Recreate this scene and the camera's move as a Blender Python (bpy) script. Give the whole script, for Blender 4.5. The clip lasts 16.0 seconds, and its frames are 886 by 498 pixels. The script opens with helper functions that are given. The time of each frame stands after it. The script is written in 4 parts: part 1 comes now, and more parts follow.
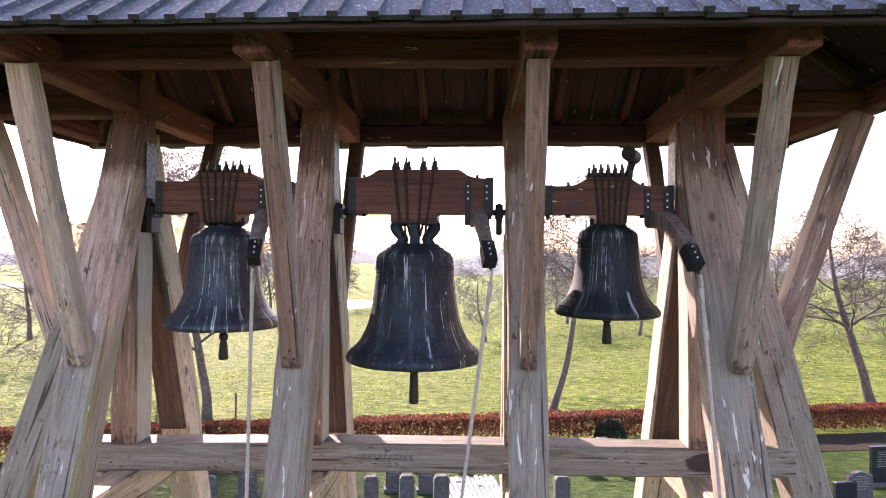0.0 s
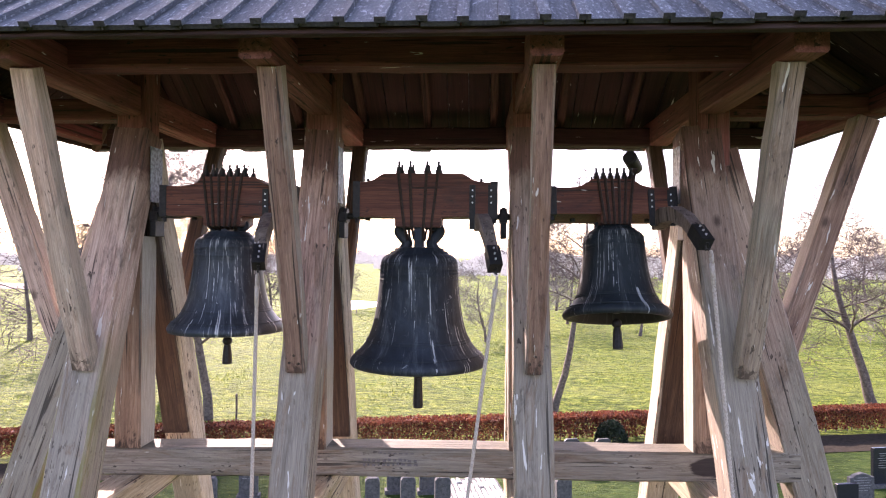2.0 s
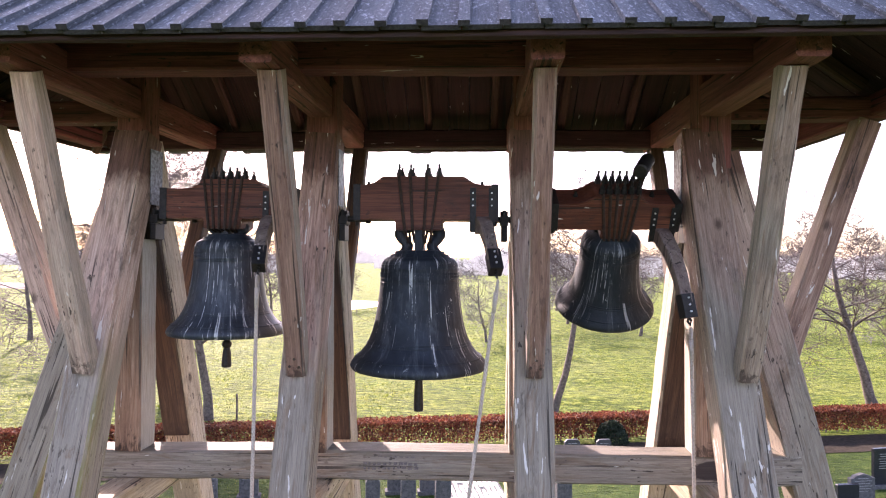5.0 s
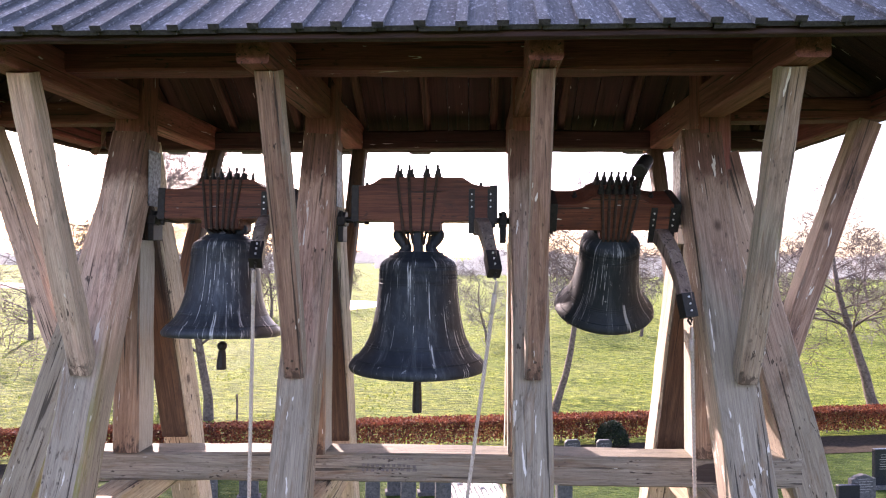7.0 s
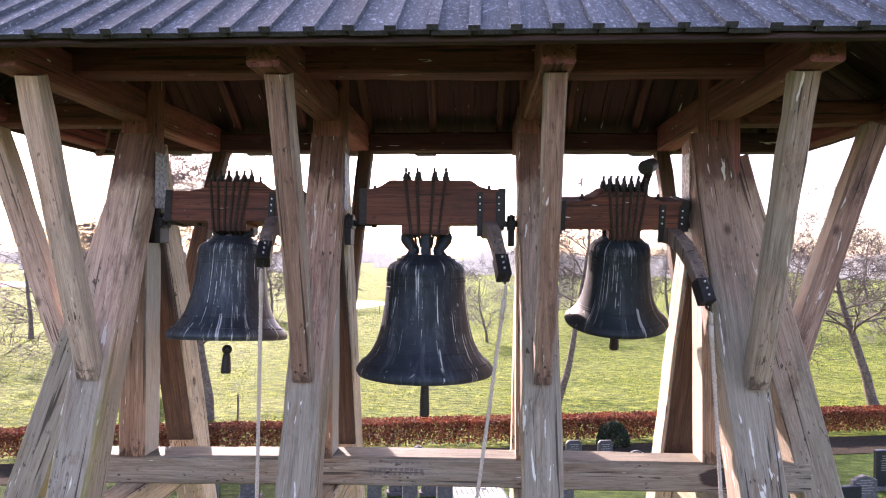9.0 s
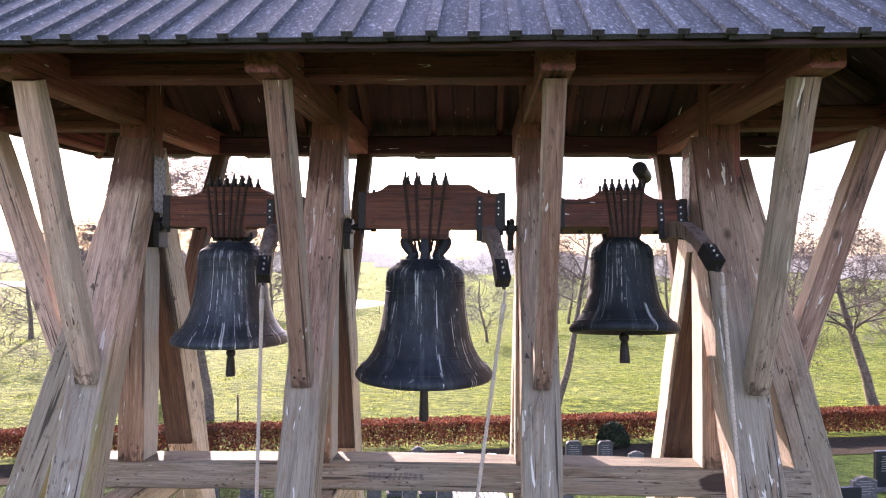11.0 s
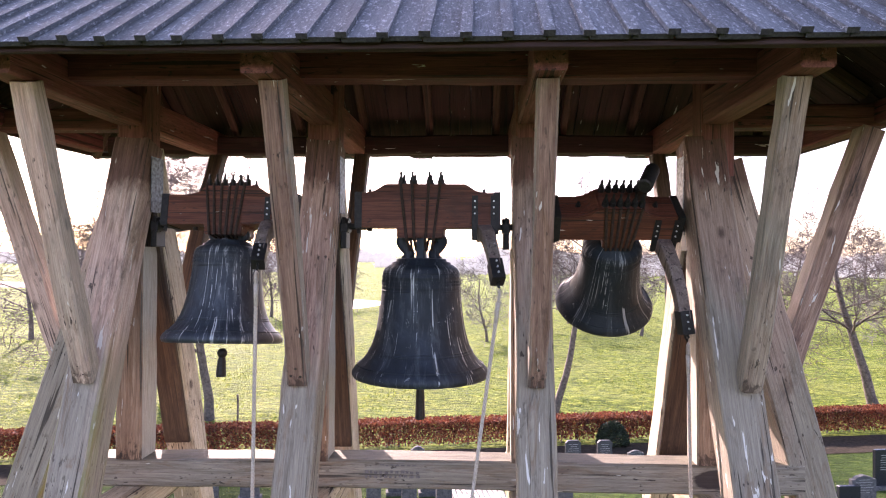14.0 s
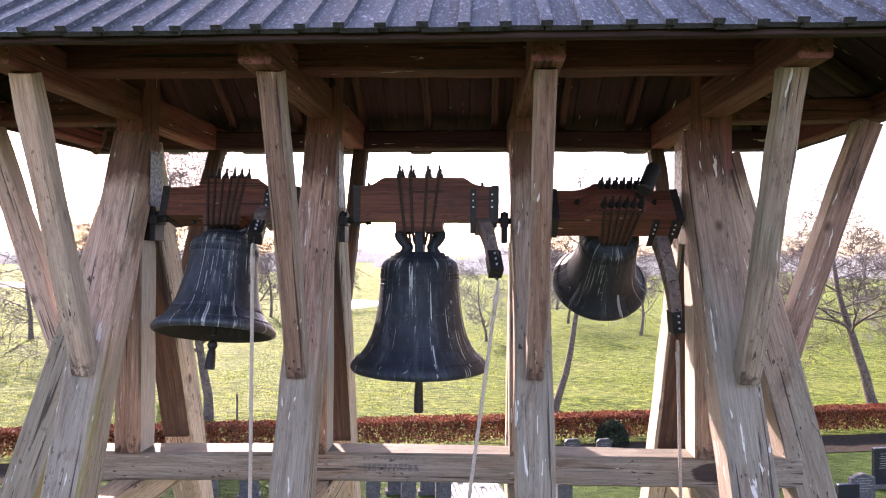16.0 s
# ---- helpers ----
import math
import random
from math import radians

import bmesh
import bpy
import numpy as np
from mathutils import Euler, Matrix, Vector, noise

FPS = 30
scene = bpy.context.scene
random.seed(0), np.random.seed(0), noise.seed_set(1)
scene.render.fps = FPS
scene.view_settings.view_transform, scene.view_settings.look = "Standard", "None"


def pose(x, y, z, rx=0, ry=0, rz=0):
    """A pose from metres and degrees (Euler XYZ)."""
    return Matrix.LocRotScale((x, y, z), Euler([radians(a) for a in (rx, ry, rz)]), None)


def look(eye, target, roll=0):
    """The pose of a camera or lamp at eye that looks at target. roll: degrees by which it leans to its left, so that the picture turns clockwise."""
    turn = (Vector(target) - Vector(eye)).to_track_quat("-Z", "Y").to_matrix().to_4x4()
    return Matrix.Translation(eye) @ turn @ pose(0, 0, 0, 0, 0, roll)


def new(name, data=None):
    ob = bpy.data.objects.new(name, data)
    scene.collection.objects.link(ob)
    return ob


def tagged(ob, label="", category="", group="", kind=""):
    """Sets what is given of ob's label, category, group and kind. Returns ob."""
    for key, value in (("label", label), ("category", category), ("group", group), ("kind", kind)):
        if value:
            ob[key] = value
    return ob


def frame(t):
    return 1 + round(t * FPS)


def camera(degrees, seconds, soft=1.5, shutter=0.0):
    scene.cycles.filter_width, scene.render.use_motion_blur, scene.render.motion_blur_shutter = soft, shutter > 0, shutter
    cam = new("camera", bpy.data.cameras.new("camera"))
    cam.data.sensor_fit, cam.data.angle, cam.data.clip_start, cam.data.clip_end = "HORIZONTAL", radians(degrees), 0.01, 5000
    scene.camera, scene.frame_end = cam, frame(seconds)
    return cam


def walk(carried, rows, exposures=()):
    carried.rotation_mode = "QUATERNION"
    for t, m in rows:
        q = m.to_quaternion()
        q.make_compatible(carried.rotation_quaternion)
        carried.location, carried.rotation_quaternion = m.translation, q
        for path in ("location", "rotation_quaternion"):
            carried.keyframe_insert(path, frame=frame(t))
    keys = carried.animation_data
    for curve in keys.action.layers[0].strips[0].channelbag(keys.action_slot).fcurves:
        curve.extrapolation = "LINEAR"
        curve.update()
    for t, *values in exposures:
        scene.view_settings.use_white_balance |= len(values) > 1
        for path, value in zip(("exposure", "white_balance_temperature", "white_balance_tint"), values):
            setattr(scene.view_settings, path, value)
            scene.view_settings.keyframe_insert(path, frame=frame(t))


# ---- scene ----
cam = camera(70.0, 16.0, soft=1.1)
PATH = [
    (0, (0.313, -4.717, 6.556), (0.2, -2.721, 6.58), 0.5),
    (0.5, (0.297, -4.727, 6.555), (0.184, -2.73, 6.579), 0.5),
    (1, (0.281, -4.723, 6.571), (0.168, -2.726, 6.597), 0.6),
    (1.5, (0.276, -4.721, 6.573), (0.163, -2.725, 6.598), 0.5),
    (2, (0.281, -4.714, 6.584), (0.168, -2.718, 6.609), 0.5),
    (2.5, (0.296, -4.706, 6.589), (0.182, -2.709, 6.613), 0.5),
    (3, (0.296, -4.707, 6.598), (0.182, -2.711, 6.622), 0.5),
    (3.5, (0.294, -4.712, 6.597), (0.179, -2.715, 6.621), 0.5),
    (4, (0.283, -4.713, 6.604), (0.169, -2.716, 6.628), 0.5),
    (6.5, (0.277, -4.691, 6.611), (0.162, -2.694, 6.635), 0.5),
    (7, (0.292, -4.692, 6.617), (0.176, -2.695, 6.641), 0.5),
    (7.5, (0.287, -4.689, 6.629), (0.171, -2.693, 6.652), 0.5),
    (8, (0.268, -4.696, 6.634), (0.153, -2.7, 6.656), 0.6),
    (8.5, (0.254, -4.693, 6.638), (0.139, -2.697, 6.66), 0.6),
    (9, (0.231, -4.678, 6.645), (0.116, -2.682, 6.667), 0.6),
    (11.5, (0.235, -4.667, 6.686), (0.12, -2.671, 6.706), 0.6),
    (12, (0.229, -4.677, 6.688), (0.114, -2.68, 6.708), 0.5),
    (12.5, (0.249, -4.679, 6.683), (0.134, -2.683, 6.703), 0.5),
    (13, (0.261, -4.678, 6.679), (0.146, -2.682, 6.699), 0.5),
    (13.5, (0.265, -4.685, 6.676), (0.149, -2.688, 6.695), 0.5),
    (14, (0.269, -4.691, 6.675), (0.153, -2.694, 6.695), 0.5),
    (14.5, (0.275, -4.689, 6.668), (0.16, -2.693, 6.689), 0.5),
    (15, (0.263, -4.695, 6.652), (0.148, -2.699, 6.672), 0.5),
    (15.5, (0.277, -4.695, 6.637), (0.162, -2.698, 6.657), 0.6),
    (16, (0.279, -4.697, 6.625), (0.164, -2.701, 6.646), 0.5),
]
walk(cam, [(t, look(eye, target, roll)) for t, eye, target, roll in PATH], ((0.0, 1.96, 6800, 40), (6.0, 2.03, 6800, 40), (16.0, 2.05, 6800, 40)))

# ---- light ----
SUN_EL, SUN_AZ = radians(30), radians(-30)      # azimuth from +y towards +x
world = bpy.data.worlds.new("sky")
scene.world = world
world.use_nodes = True
sky = world.node_tree.nodes.new("ShaderNodeTexSky")
sky.sky_type, sky.sun_disc = "NISHITA", False
sky.sun_elevation, sky.sun_rotation = SUN_EL, SUN_AZ
sky.air_density, sky.dust_density, sky.ozone_density = 1.0, 1.3, 0.9
background = world.node_tree.nodes["Background"]
background.inputs["Strength"].default_value = 0.15
world.node_tree.links.new(sky.outputs["Color"], background.inputs["Color"])
sun_data = bpy.data.lights.new("sun", "SUN")
sun_data.energy, sun_data.angle, sun_data.color = 4.5, radians(0.6), (1.0, 0.93, 0.82)
sun = new("sun", sun_data)
SUN_DIR = Vector((math.sin(SUN_AZ) * math.cos(SUN_EL), math.cos(SUN_AZ) * math.cos(SUN_EL), math.sin(SUN_EL)))
sun.matrix_world = look(SUN_DIR * 60, (0, 0, 0))


# ---- materials ----
class Nodes:
    """A small builder for node materials."""

    def __init__(self, name):
        self.mat = bpy.data.materials.new(name)
        self.mat.use_nodes = True
        self.tree = self.mat.node_tree
        self.bsdf = self.tree.nodes["Principled BSDF"]
        self.out = self.tree.nodes["Material Output"]

    def node(self, kind, **values):
        n = self.tree.nodes.new(kind)
        for key, value in values.items():
            if key == "operation":
                n.operation = value
            elif key == "blend_type":
                n.blend_type = value
            elif key == "data_type":
                n.data_type = value
            else:
                n.inputs[key.replace("_", " ")].default_value = value
        return n

    def link(self, a, b):
        self.tree.links.new(a, b)

    def coords(self, which="Object", scale=(1, 1, 1), shift=True):
        c = self.node("ShaderNodeTexCoord")
        m = self.node("ShaderNodeMapping")
        m.inputs["Scale"].default_value = scale
        self.link(c.outputs[which], m.inputs["Vector"])
        if shift:
            info = self.node("ShaderNodeObjectInfo")
            mul = self.node("ShaderNodeMath", operation="MULTIPLY")
            mul.inputs[1].default_value = 37.0
            self.link(info.outputs["Random"], mul.inputs[0])
            add = self.node("ShaderNodeVectorMath", operation="ADD")
            self.link(m.outputs["Vector"], add.inputs[0])
            self.link(mul.outputs[0], add.inputs[1])
            return add.outputs[0]
        return m.outputs["Vector"]

    def noise(self, vec, scale, detail=4.0, rough=0.55, distort=0.0):
        n = self.node("ShaderNodeTexNoise", Scale=scale, Detail=detail, Roughness=rough, Distortion=distort)
        self.link(vec, n.inputs["Vector"])
        return n.outputs["Fac"]

    def ramp(self, fac, *stops):
        r = self.node("ShaderNodeValToRGB")
        e = r.color_ramp.elements
        while len(e) < len(stops):
            e.new(0.5)
        for el, (p, col) in zip(e, stops):
            el.position = p
            el.color = (*col, 1) if isinstance(col, tuple) else (col, col, col, 1)
        self.link(fac, r.inputs["Fac"])
        return r.outputs["Color"]

    def mix(self, fac, a, b, blend="MIX"):
        m = self.node("ShaderNodeMix", data_type="RGBA", blend_type=blend)
        for value, socket in ((fac, m.inputs["Factor"]), (a, m.inputs[6]), (b, m.inputs[7])):
            if isinstance(value, (int, float)):
                socket.default_value = value
            elif isinstance(value, tuple):
                socket.default_value = (*value, 1)
            else:
                self.link(value, socket)
        return m.outputs[2]

    def math(self, op, a, b=0.0):
        m = self.node("ShaderNodeMath", operation=op)
        for value, socket in ((a, m.inputs[0]), (b, m.inputs[1])):
            if isinstance(value, (int, float)):
                socket.default_value = value
            else:
                self.link(value, socket)
        return m.outputs[0]

    def bump(self, height, strength=0.3, distance=0.01):
        b = self.node("ShaderNodeBump", Strength=strength, Distance=distance)
        self.link(height, b.inputs["Height"])
        self.link(b.outputs["Normal"], self.bsdf.inputs["Normal"])

    def done(self, color=None, rough=0.7, metal=0.0, spec=0.5):
        b = self.bsdf
        for value, name in ((color, "Base Color"), (rough, "Roughness")):
            if value is None:
                continue
            if isinstance(value, (int, float)):
                b.inputs[name].default_value = value
            elif isinstance(value, tuple):
                b.inputs[name].default_value = (*value, 1)
            else:
                self.link(value, b.inputs[name])
        b.inputs["Metallic"].default_value = metal
        b.inputs["Specular IOR Level"].default_value = spec
        return self.mat


def wood(name, dark, mid, light, grey=0.0, rough=0.75, stain=0.35, moss=0.0, splash=0.0, height_grey=0.0, foot=0.0, side_moss=0.0, flank=0.0, top_dirt_shade=0.0, blots=()):
    """Sawn oak with its grain along the piece's own z: fibres, checks, water stains, greying, moss, lime splashes.
    height_grey: how much more the timber has silvered low down, where rain reaches it. foot: black water marks at the
    lower end. side_moss: algae on the flanks. flank: how far the flanks are paled for the sun on them. top_dirt_shade:
    algae and painted shade on upper faces. blots: dark tar stains, each (place along the piece, half length, half
    height)."""
    n = Nodes(name)
    long = n.coords(scale=(1, 1, 0.035))
    blot = n.coords(scale=(1, 1, 0.3))
    fibre = n.noise(long, 150, 6, 0.7, 0.3)
    band = n.noise(long, 30, 5, 0.7, 0.8)
    broad = n.noise(n.coords(scale=(1, 1, 0.12)), 7, 4, 0.6, 0.5)
    tone = n.math("ADD", n.math("MULTIPLY", band, 0.55), n.math("MULTIPLY", broad, 0.45))
    col = n.ramp(tone, (0.3, dark), (0.48, mid), (0.68, light))
    col = n.mix(0.65, col, n.ramp(fibre, (0.32, 0.27), (0.66, 0.82)), "OVERLAY")
    patch = n.noise(blot, 2.6, 6, 0.65, 0.6)
    if grey or height_grey:
        fac = patch
        if height_grey:
            geo = n.node("ShaderNodeNewGeometry")
            split = n.node("ShaderNodeSeparateXYZ")
            n.link(geo.outputs["Position"], split.inputs[0])
            low = n.math("MULTIPLY", n.math("SUBTRACT", 6.5, split.outputs["Z"]), 0.34 * height_grey)
            fac = n.math("ADD", patch, n.math("MINIMUM", n.math("MAXIMUM", low, -0.35), 0.3))
        mask = n.ramp(fac, (0.56 - grey * 0.3, 0.0), (0.8 - grey * 0.3, 0.9))
        silver = n.mix(0.5, n.ramp(fibre, (0.3, (0.125, 0.106, 0.084)), (0.7, (0.41, 0.356, 0.278))), n.ramp(band, (0.3, (0.14, 0.119, 0.094)), (0.7, (0.385, 0.335, 0.26))))
        col = n.mix(mask, col, silver)
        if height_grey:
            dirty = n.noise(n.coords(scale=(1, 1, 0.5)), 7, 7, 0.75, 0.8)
            # higher up, under the roof, the oak turns dark brown
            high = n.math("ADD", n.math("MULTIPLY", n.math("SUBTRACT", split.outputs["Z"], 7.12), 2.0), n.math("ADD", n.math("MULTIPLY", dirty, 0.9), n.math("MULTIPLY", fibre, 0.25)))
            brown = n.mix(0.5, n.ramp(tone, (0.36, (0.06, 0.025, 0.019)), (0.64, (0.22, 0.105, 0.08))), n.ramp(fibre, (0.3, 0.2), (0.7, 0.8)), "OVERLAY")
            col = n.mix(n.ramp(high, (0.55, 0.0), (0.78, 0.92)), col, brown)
    dirt = n.noise(blot, 5.0, 7, 0.75, 1.0)
    col = n.mix(n.ramp(dirt, (0.54, 0.0), (0.72, stain)), col, (0.04, 0.025, 0.022))
    rusty = n.noise(n.coords(scale=(1, 1, 0.16)), 9.0, 6, 0.7, 1.4)
    if mid[0] > 0.2:
        col = n.mix(n.ramp(rusty, (0.53, 0.0), (0.66, 0.5 * min(1.0, stain * 1.4))), col, n.ramp(fibre, (0.3, (0.085, 0.036, 0.014)), (0.7, (0.25, 0.125, 0.055))))
    drip = n.noise(n.coords(scale=(1, 1, 0.07)), 13, 5, 0.7, 0.5)
    col = n.mix(n.ramp(drip, (0.56, 0.0), (0.7, 0.55 * stain)), col, (0.06, 0.036, 0.03))
    cells = n.node("ShaderNodeTexVoronoi", Scale=1.9)
    n.link(n.coords(scale=(1, 1, 0.62)), cells.inputs["Vector"])
    ring = n.math("ADD", cells.outputs["Distance"], n.math("MULTIPLY", fibre, 0.03))
    col = n.mix(n.ramp(ring, (0.045, 0.8), (0.085, 0.0)), col, (0.05, 0.026, 0.018))
    checks = n.noise(n.coords(scale=(1, 1, 0.02)), 40, 2, 0.5, 0.4)
    crack = n.ramp(checks, (0.335, 1.0), (0.362, 0.0))
    col = n.mix(n.math("MULTIPLY", crack, 0.8), col, (0.02, 0.014, 0.012))
    pits = n.noise(n.coords(scale=(1, 1, 0.35)), 46, 2, 0.5)
    spread = n.ramp(n.noise(n.coords(), 2.2, 3), (0.46, 0.0), (0.58, 1.0))
    col = n.mix(n.math("MULTIPLY", n.ramp(pits, (0.63, 0.0), (0.68, 0.85)), spread), col, (0.03, 0.02, 0.016))
    if moss:
        m = n.noise(n.coords(scale=(1, 1, 0.4)), 3.3, 6, 0.7)
        col = n.mix(n.ramp(m, (0.72 - moss * 0.3, 0.0), (0.9 - moss * 0.3, 0.75)), col, (0.17, 0.18, 0.04))
    if splash:
        sp = n.noise(n.coords(scale=(1, 1, 0.14)), 24, 3, 0.6, 0.4)
        col = n.mix(n.ramp(sp, (0.72 - splash * 0.05, 0.0), (0.735 - splash * 0.05, 0.85)), col, (0.72, 0.68, 0.62))
    own = n.node("ShaderNodeSeparateXYZ")
    n.link(n.node("ShaderNodeTexCoord").outputs["Object"], own.inputs[0])
    if foot:
        soak = n.noise(n.coords(scale=(1, 1, 0.5)), 22, 5, 0.7, 0.8)
        wet = n.math("SUBTRACT", n.math("MULTIPLY", soak, 1.0), n.math("MULTIPLY", own.outputs["Z"], 1.6))
        col = n.mix(n.ramp(wet, (0.36, 0.0), (0.5, foot)), col, (0.035, 0.02, 0.016))
    turned = n.node("ShaderNodeSeparateXYZ")
    n.link(n.node("ShaderNodeTexCoord").outputs["Normal"], turned.inputs[0])
    if flank:
        # sunlight on the flanks, painted as paler wood
        sun_pale = n.ramp(n.math("ADD", n.math("ABSOLUTE", turned.outputs["X"]), n.math("MULTIPLY", n.math("SUBTRACT", patch, 0.5), 0.8)), (0.6, 0.0), (1.0, flank))
        col = n.mix(sun_pale, col, n.ramp(fibre, (0.3, (0.26, 0.232, 0.185)), (0.7, (0.56, 0.515, 0.43))))
    if top_dirt_shade:
        # algae together with painted shade, dimming faces that the sun over-lights
        up = n.node("ShaderNodeSeparateXYZ")
        n.link(n.node("ShaderNodeNewGeometry").outputs["Normal"], up.inputs[0])
        grime_shade = n.ramp(n.math("MULTIPLY", up.outputs["Z"], n.math("ADD", patch, 0.5)), (0.55, 0.0), (0.95, top_dirt_shade))
        col = n.mix(grime_shade, col, n.ramp(dirt, (0.35, (0.05, 0.045, 0.03)), (0.65, (0.17, 0.15, 0.105))))
    if side_moss:
        place = n.node("ShaderNodeSeparateXYZ")
        n.link(n.node("ShaderNodeNewGeometry").outputs["Position"], place.inputs[0])
        damp = n.math("MULTIPLY", n.math("MINIMUM", n.math("MAXIMUM", n.math("SUBTRACT", 6.15, place.outputs["Z"]), 0.0), 1.0), n.math("ABSOLUTE", turned.outputs["X"]))
        damp = n.math("MULTIPLY", damp, n.math("MINIMUM", n.math("MAXIMUM", n.math("SUBTRACT", 0.12, n.math("MULTIPLY", own.outputs["Y"], 5.5)), 0.05), 1.0))
        algae = n.math("MULTIPLY", damp, n.ramp(n.noise(n.coords(scale=(1, 1, 0.25)), 9, 6, 0.7), (0.4, 0.1), (0.6, 1.0)))
        col = n.mix(n.math("MINIMUM", n.math("MULTIPLY", algae, 1.6 * side_moss), 0.8), col, (0.22, 0.21, 0.045))
    for along, half_long, half_high in blots:
        u = n.math("DIVIDE", n.math("SUBTRACT", own.outputs["Z"], along), half_long)
        v = n.math("DIVIDE", own.outputs["Y"], half_high)
        w = n.math("ADD", n.math("ADD", n.math("MULTIPLY", u, u), n.math("MULTIPLY", n.math("MULTIPLY", v, v), 0.35)), n.math("MULTIPLY", n.math("SUBTRACT", dirt, 0.5), 2.2))
        col = n.mix(n.ramp(w, (0.75, 0.9), (1.15, 0.0)), col, (0.028, 0.017, 0.017))
    relief = n.math("ADD", n.math("MULTIPLY", fibre, 0.6), n.math("SUBTRACT", 1.0, crack))
    n.bump(n.math("ADD", relief, n.math("MULTIPLY", band, 0.5)), 0.7, 0.006)
    return n.done(col, rough, spec=0.35)


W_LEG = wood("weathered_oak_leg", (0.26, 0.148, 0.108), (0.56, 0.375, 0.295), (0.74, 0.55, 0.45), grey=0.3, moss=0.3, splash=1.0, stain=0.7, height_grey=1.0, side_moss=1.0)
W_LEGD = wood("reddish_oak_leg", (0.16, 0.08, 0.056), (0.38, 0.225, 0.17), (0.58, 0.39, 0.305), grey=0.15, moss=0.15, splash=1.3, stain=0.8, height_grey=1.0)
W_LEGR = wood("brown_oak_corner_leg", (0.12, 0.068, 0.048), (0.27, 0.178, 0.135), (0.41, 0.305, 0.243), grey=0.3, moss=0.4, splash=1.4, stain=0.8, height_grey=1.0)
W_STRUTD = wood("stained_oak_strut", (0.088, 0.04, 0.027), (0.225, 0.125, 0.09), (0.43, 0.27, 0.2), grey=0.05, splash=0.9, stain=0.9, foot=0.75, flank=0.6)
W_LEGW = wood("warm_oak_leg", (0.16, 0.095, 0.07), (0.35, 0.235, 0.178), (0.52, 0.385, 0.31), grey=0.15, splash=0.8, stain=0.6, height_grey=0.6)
W_STRUT = wood("oak_strut", (0.25, 0.142, 0.1), (0.52, 0.34, 0.258), (0.7, 0.505, 0.4), grey=0.12, splash=0.6, stain=0.7, moss=0.05, foot=0.75, flank=0.6)
W_STRUTR = wood("grey_brown_oak_strut", (0.12, 0.074, 0.05), (0.27, 0.19, 0.14), (0.41, 0.315, 0.245), grey=0.2, splash=0.6, stain=0.8, moss=0.2, foot=0.75, flank=0.5)
W_POST = wood("brown_oak_post", (0.12, 0.062, 0.038), (0.27, 0.163, 0.108), (0.45, 0.31, 0.22), grey=0.15, stain=0.8, splash=0.5, foot=0.8, flank=0.85)
W_BEAM = wood("grey_oak_beam", (0.1, 0.082, 0.068), (0.21, 0.178, 0.15), (0.34, 0.3, 0.26), grey=0.2, moss=0.45, stain=0.8, splash=0.4)
W_LONG = wood("grey_oak_long_beam", (0.115, 0.093, 0.07), (0.22, 0.183, 0.145), (0.33, 0.285, 0.23), grey=0.12, moss=0.3, stain=0.8, splash=0.4, top_dirt_shade=0.9, blots=((4.69, 0.17, 0.045),))
W_TIE = wood("mossy_oak_tie_beam", (0.2, 0.15, 0.09), (0.38, 0.3, 0.2), (0.52, 0.44, 0.32), grey=0.2, moss=0.7, stain=0.6)
W_ROOF = wood("roof_timber", (0.052, 0.0125, 0.0125), (0.13, 0.034, 0.033), (0.215, 0.07, 0.064), stain=0.6, splash=0.5)
# roof timber brightened for the light bounced onto ties and king posts
W_TRUSS = wood("lit_truss_timber", (0.08, 0.0235, 0.021), (0.19, 0.063, 0.053), (0.31, 0.125, 0.104), stain=0.65, splash=0.5)
# rafter and underside woods, with the shade under the roof in their colour
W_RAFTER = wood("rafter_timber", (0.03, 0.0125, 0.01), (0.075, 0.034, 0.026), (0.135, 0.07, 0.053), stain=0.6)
W_UNDER = wood("shaded_underside_wood", (0.014, 0.006, 0.0055), (0.036, 0.014, 0.0125), (0.068, 0.03, 0.026), stain=0.6, splash=0.5)
W_HEAD = wood("headstock_oak", (0.028, 0.0085, 0.006), (0.11, 0.033, 0.019), (0.21, 0.074, 0.041), rough=0.55, stain=0.9, splash=0.6)
# rear legs: grey oak paled to carry the sun on their sides
W_PALE = wood("sunlit_oak_leg", (0.28, 0.215, 0.15), (0.46, 0.38, 0.28), (0.6, 0.52, 0.41), grey=0.4, stain=0.5, moss=0.35, splash=0.4)
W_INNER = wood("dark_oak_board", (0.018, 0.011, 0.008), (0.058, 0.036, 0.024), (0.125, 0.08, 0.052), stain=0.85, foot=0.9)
W_LEVER = wood("lever_oak", (0.07, 0.048, 0.042), (0.16, 0.115, 0.1), (0.3, 0.23, 0.2), grey=0.1, stain=0.7, splash=0.8)


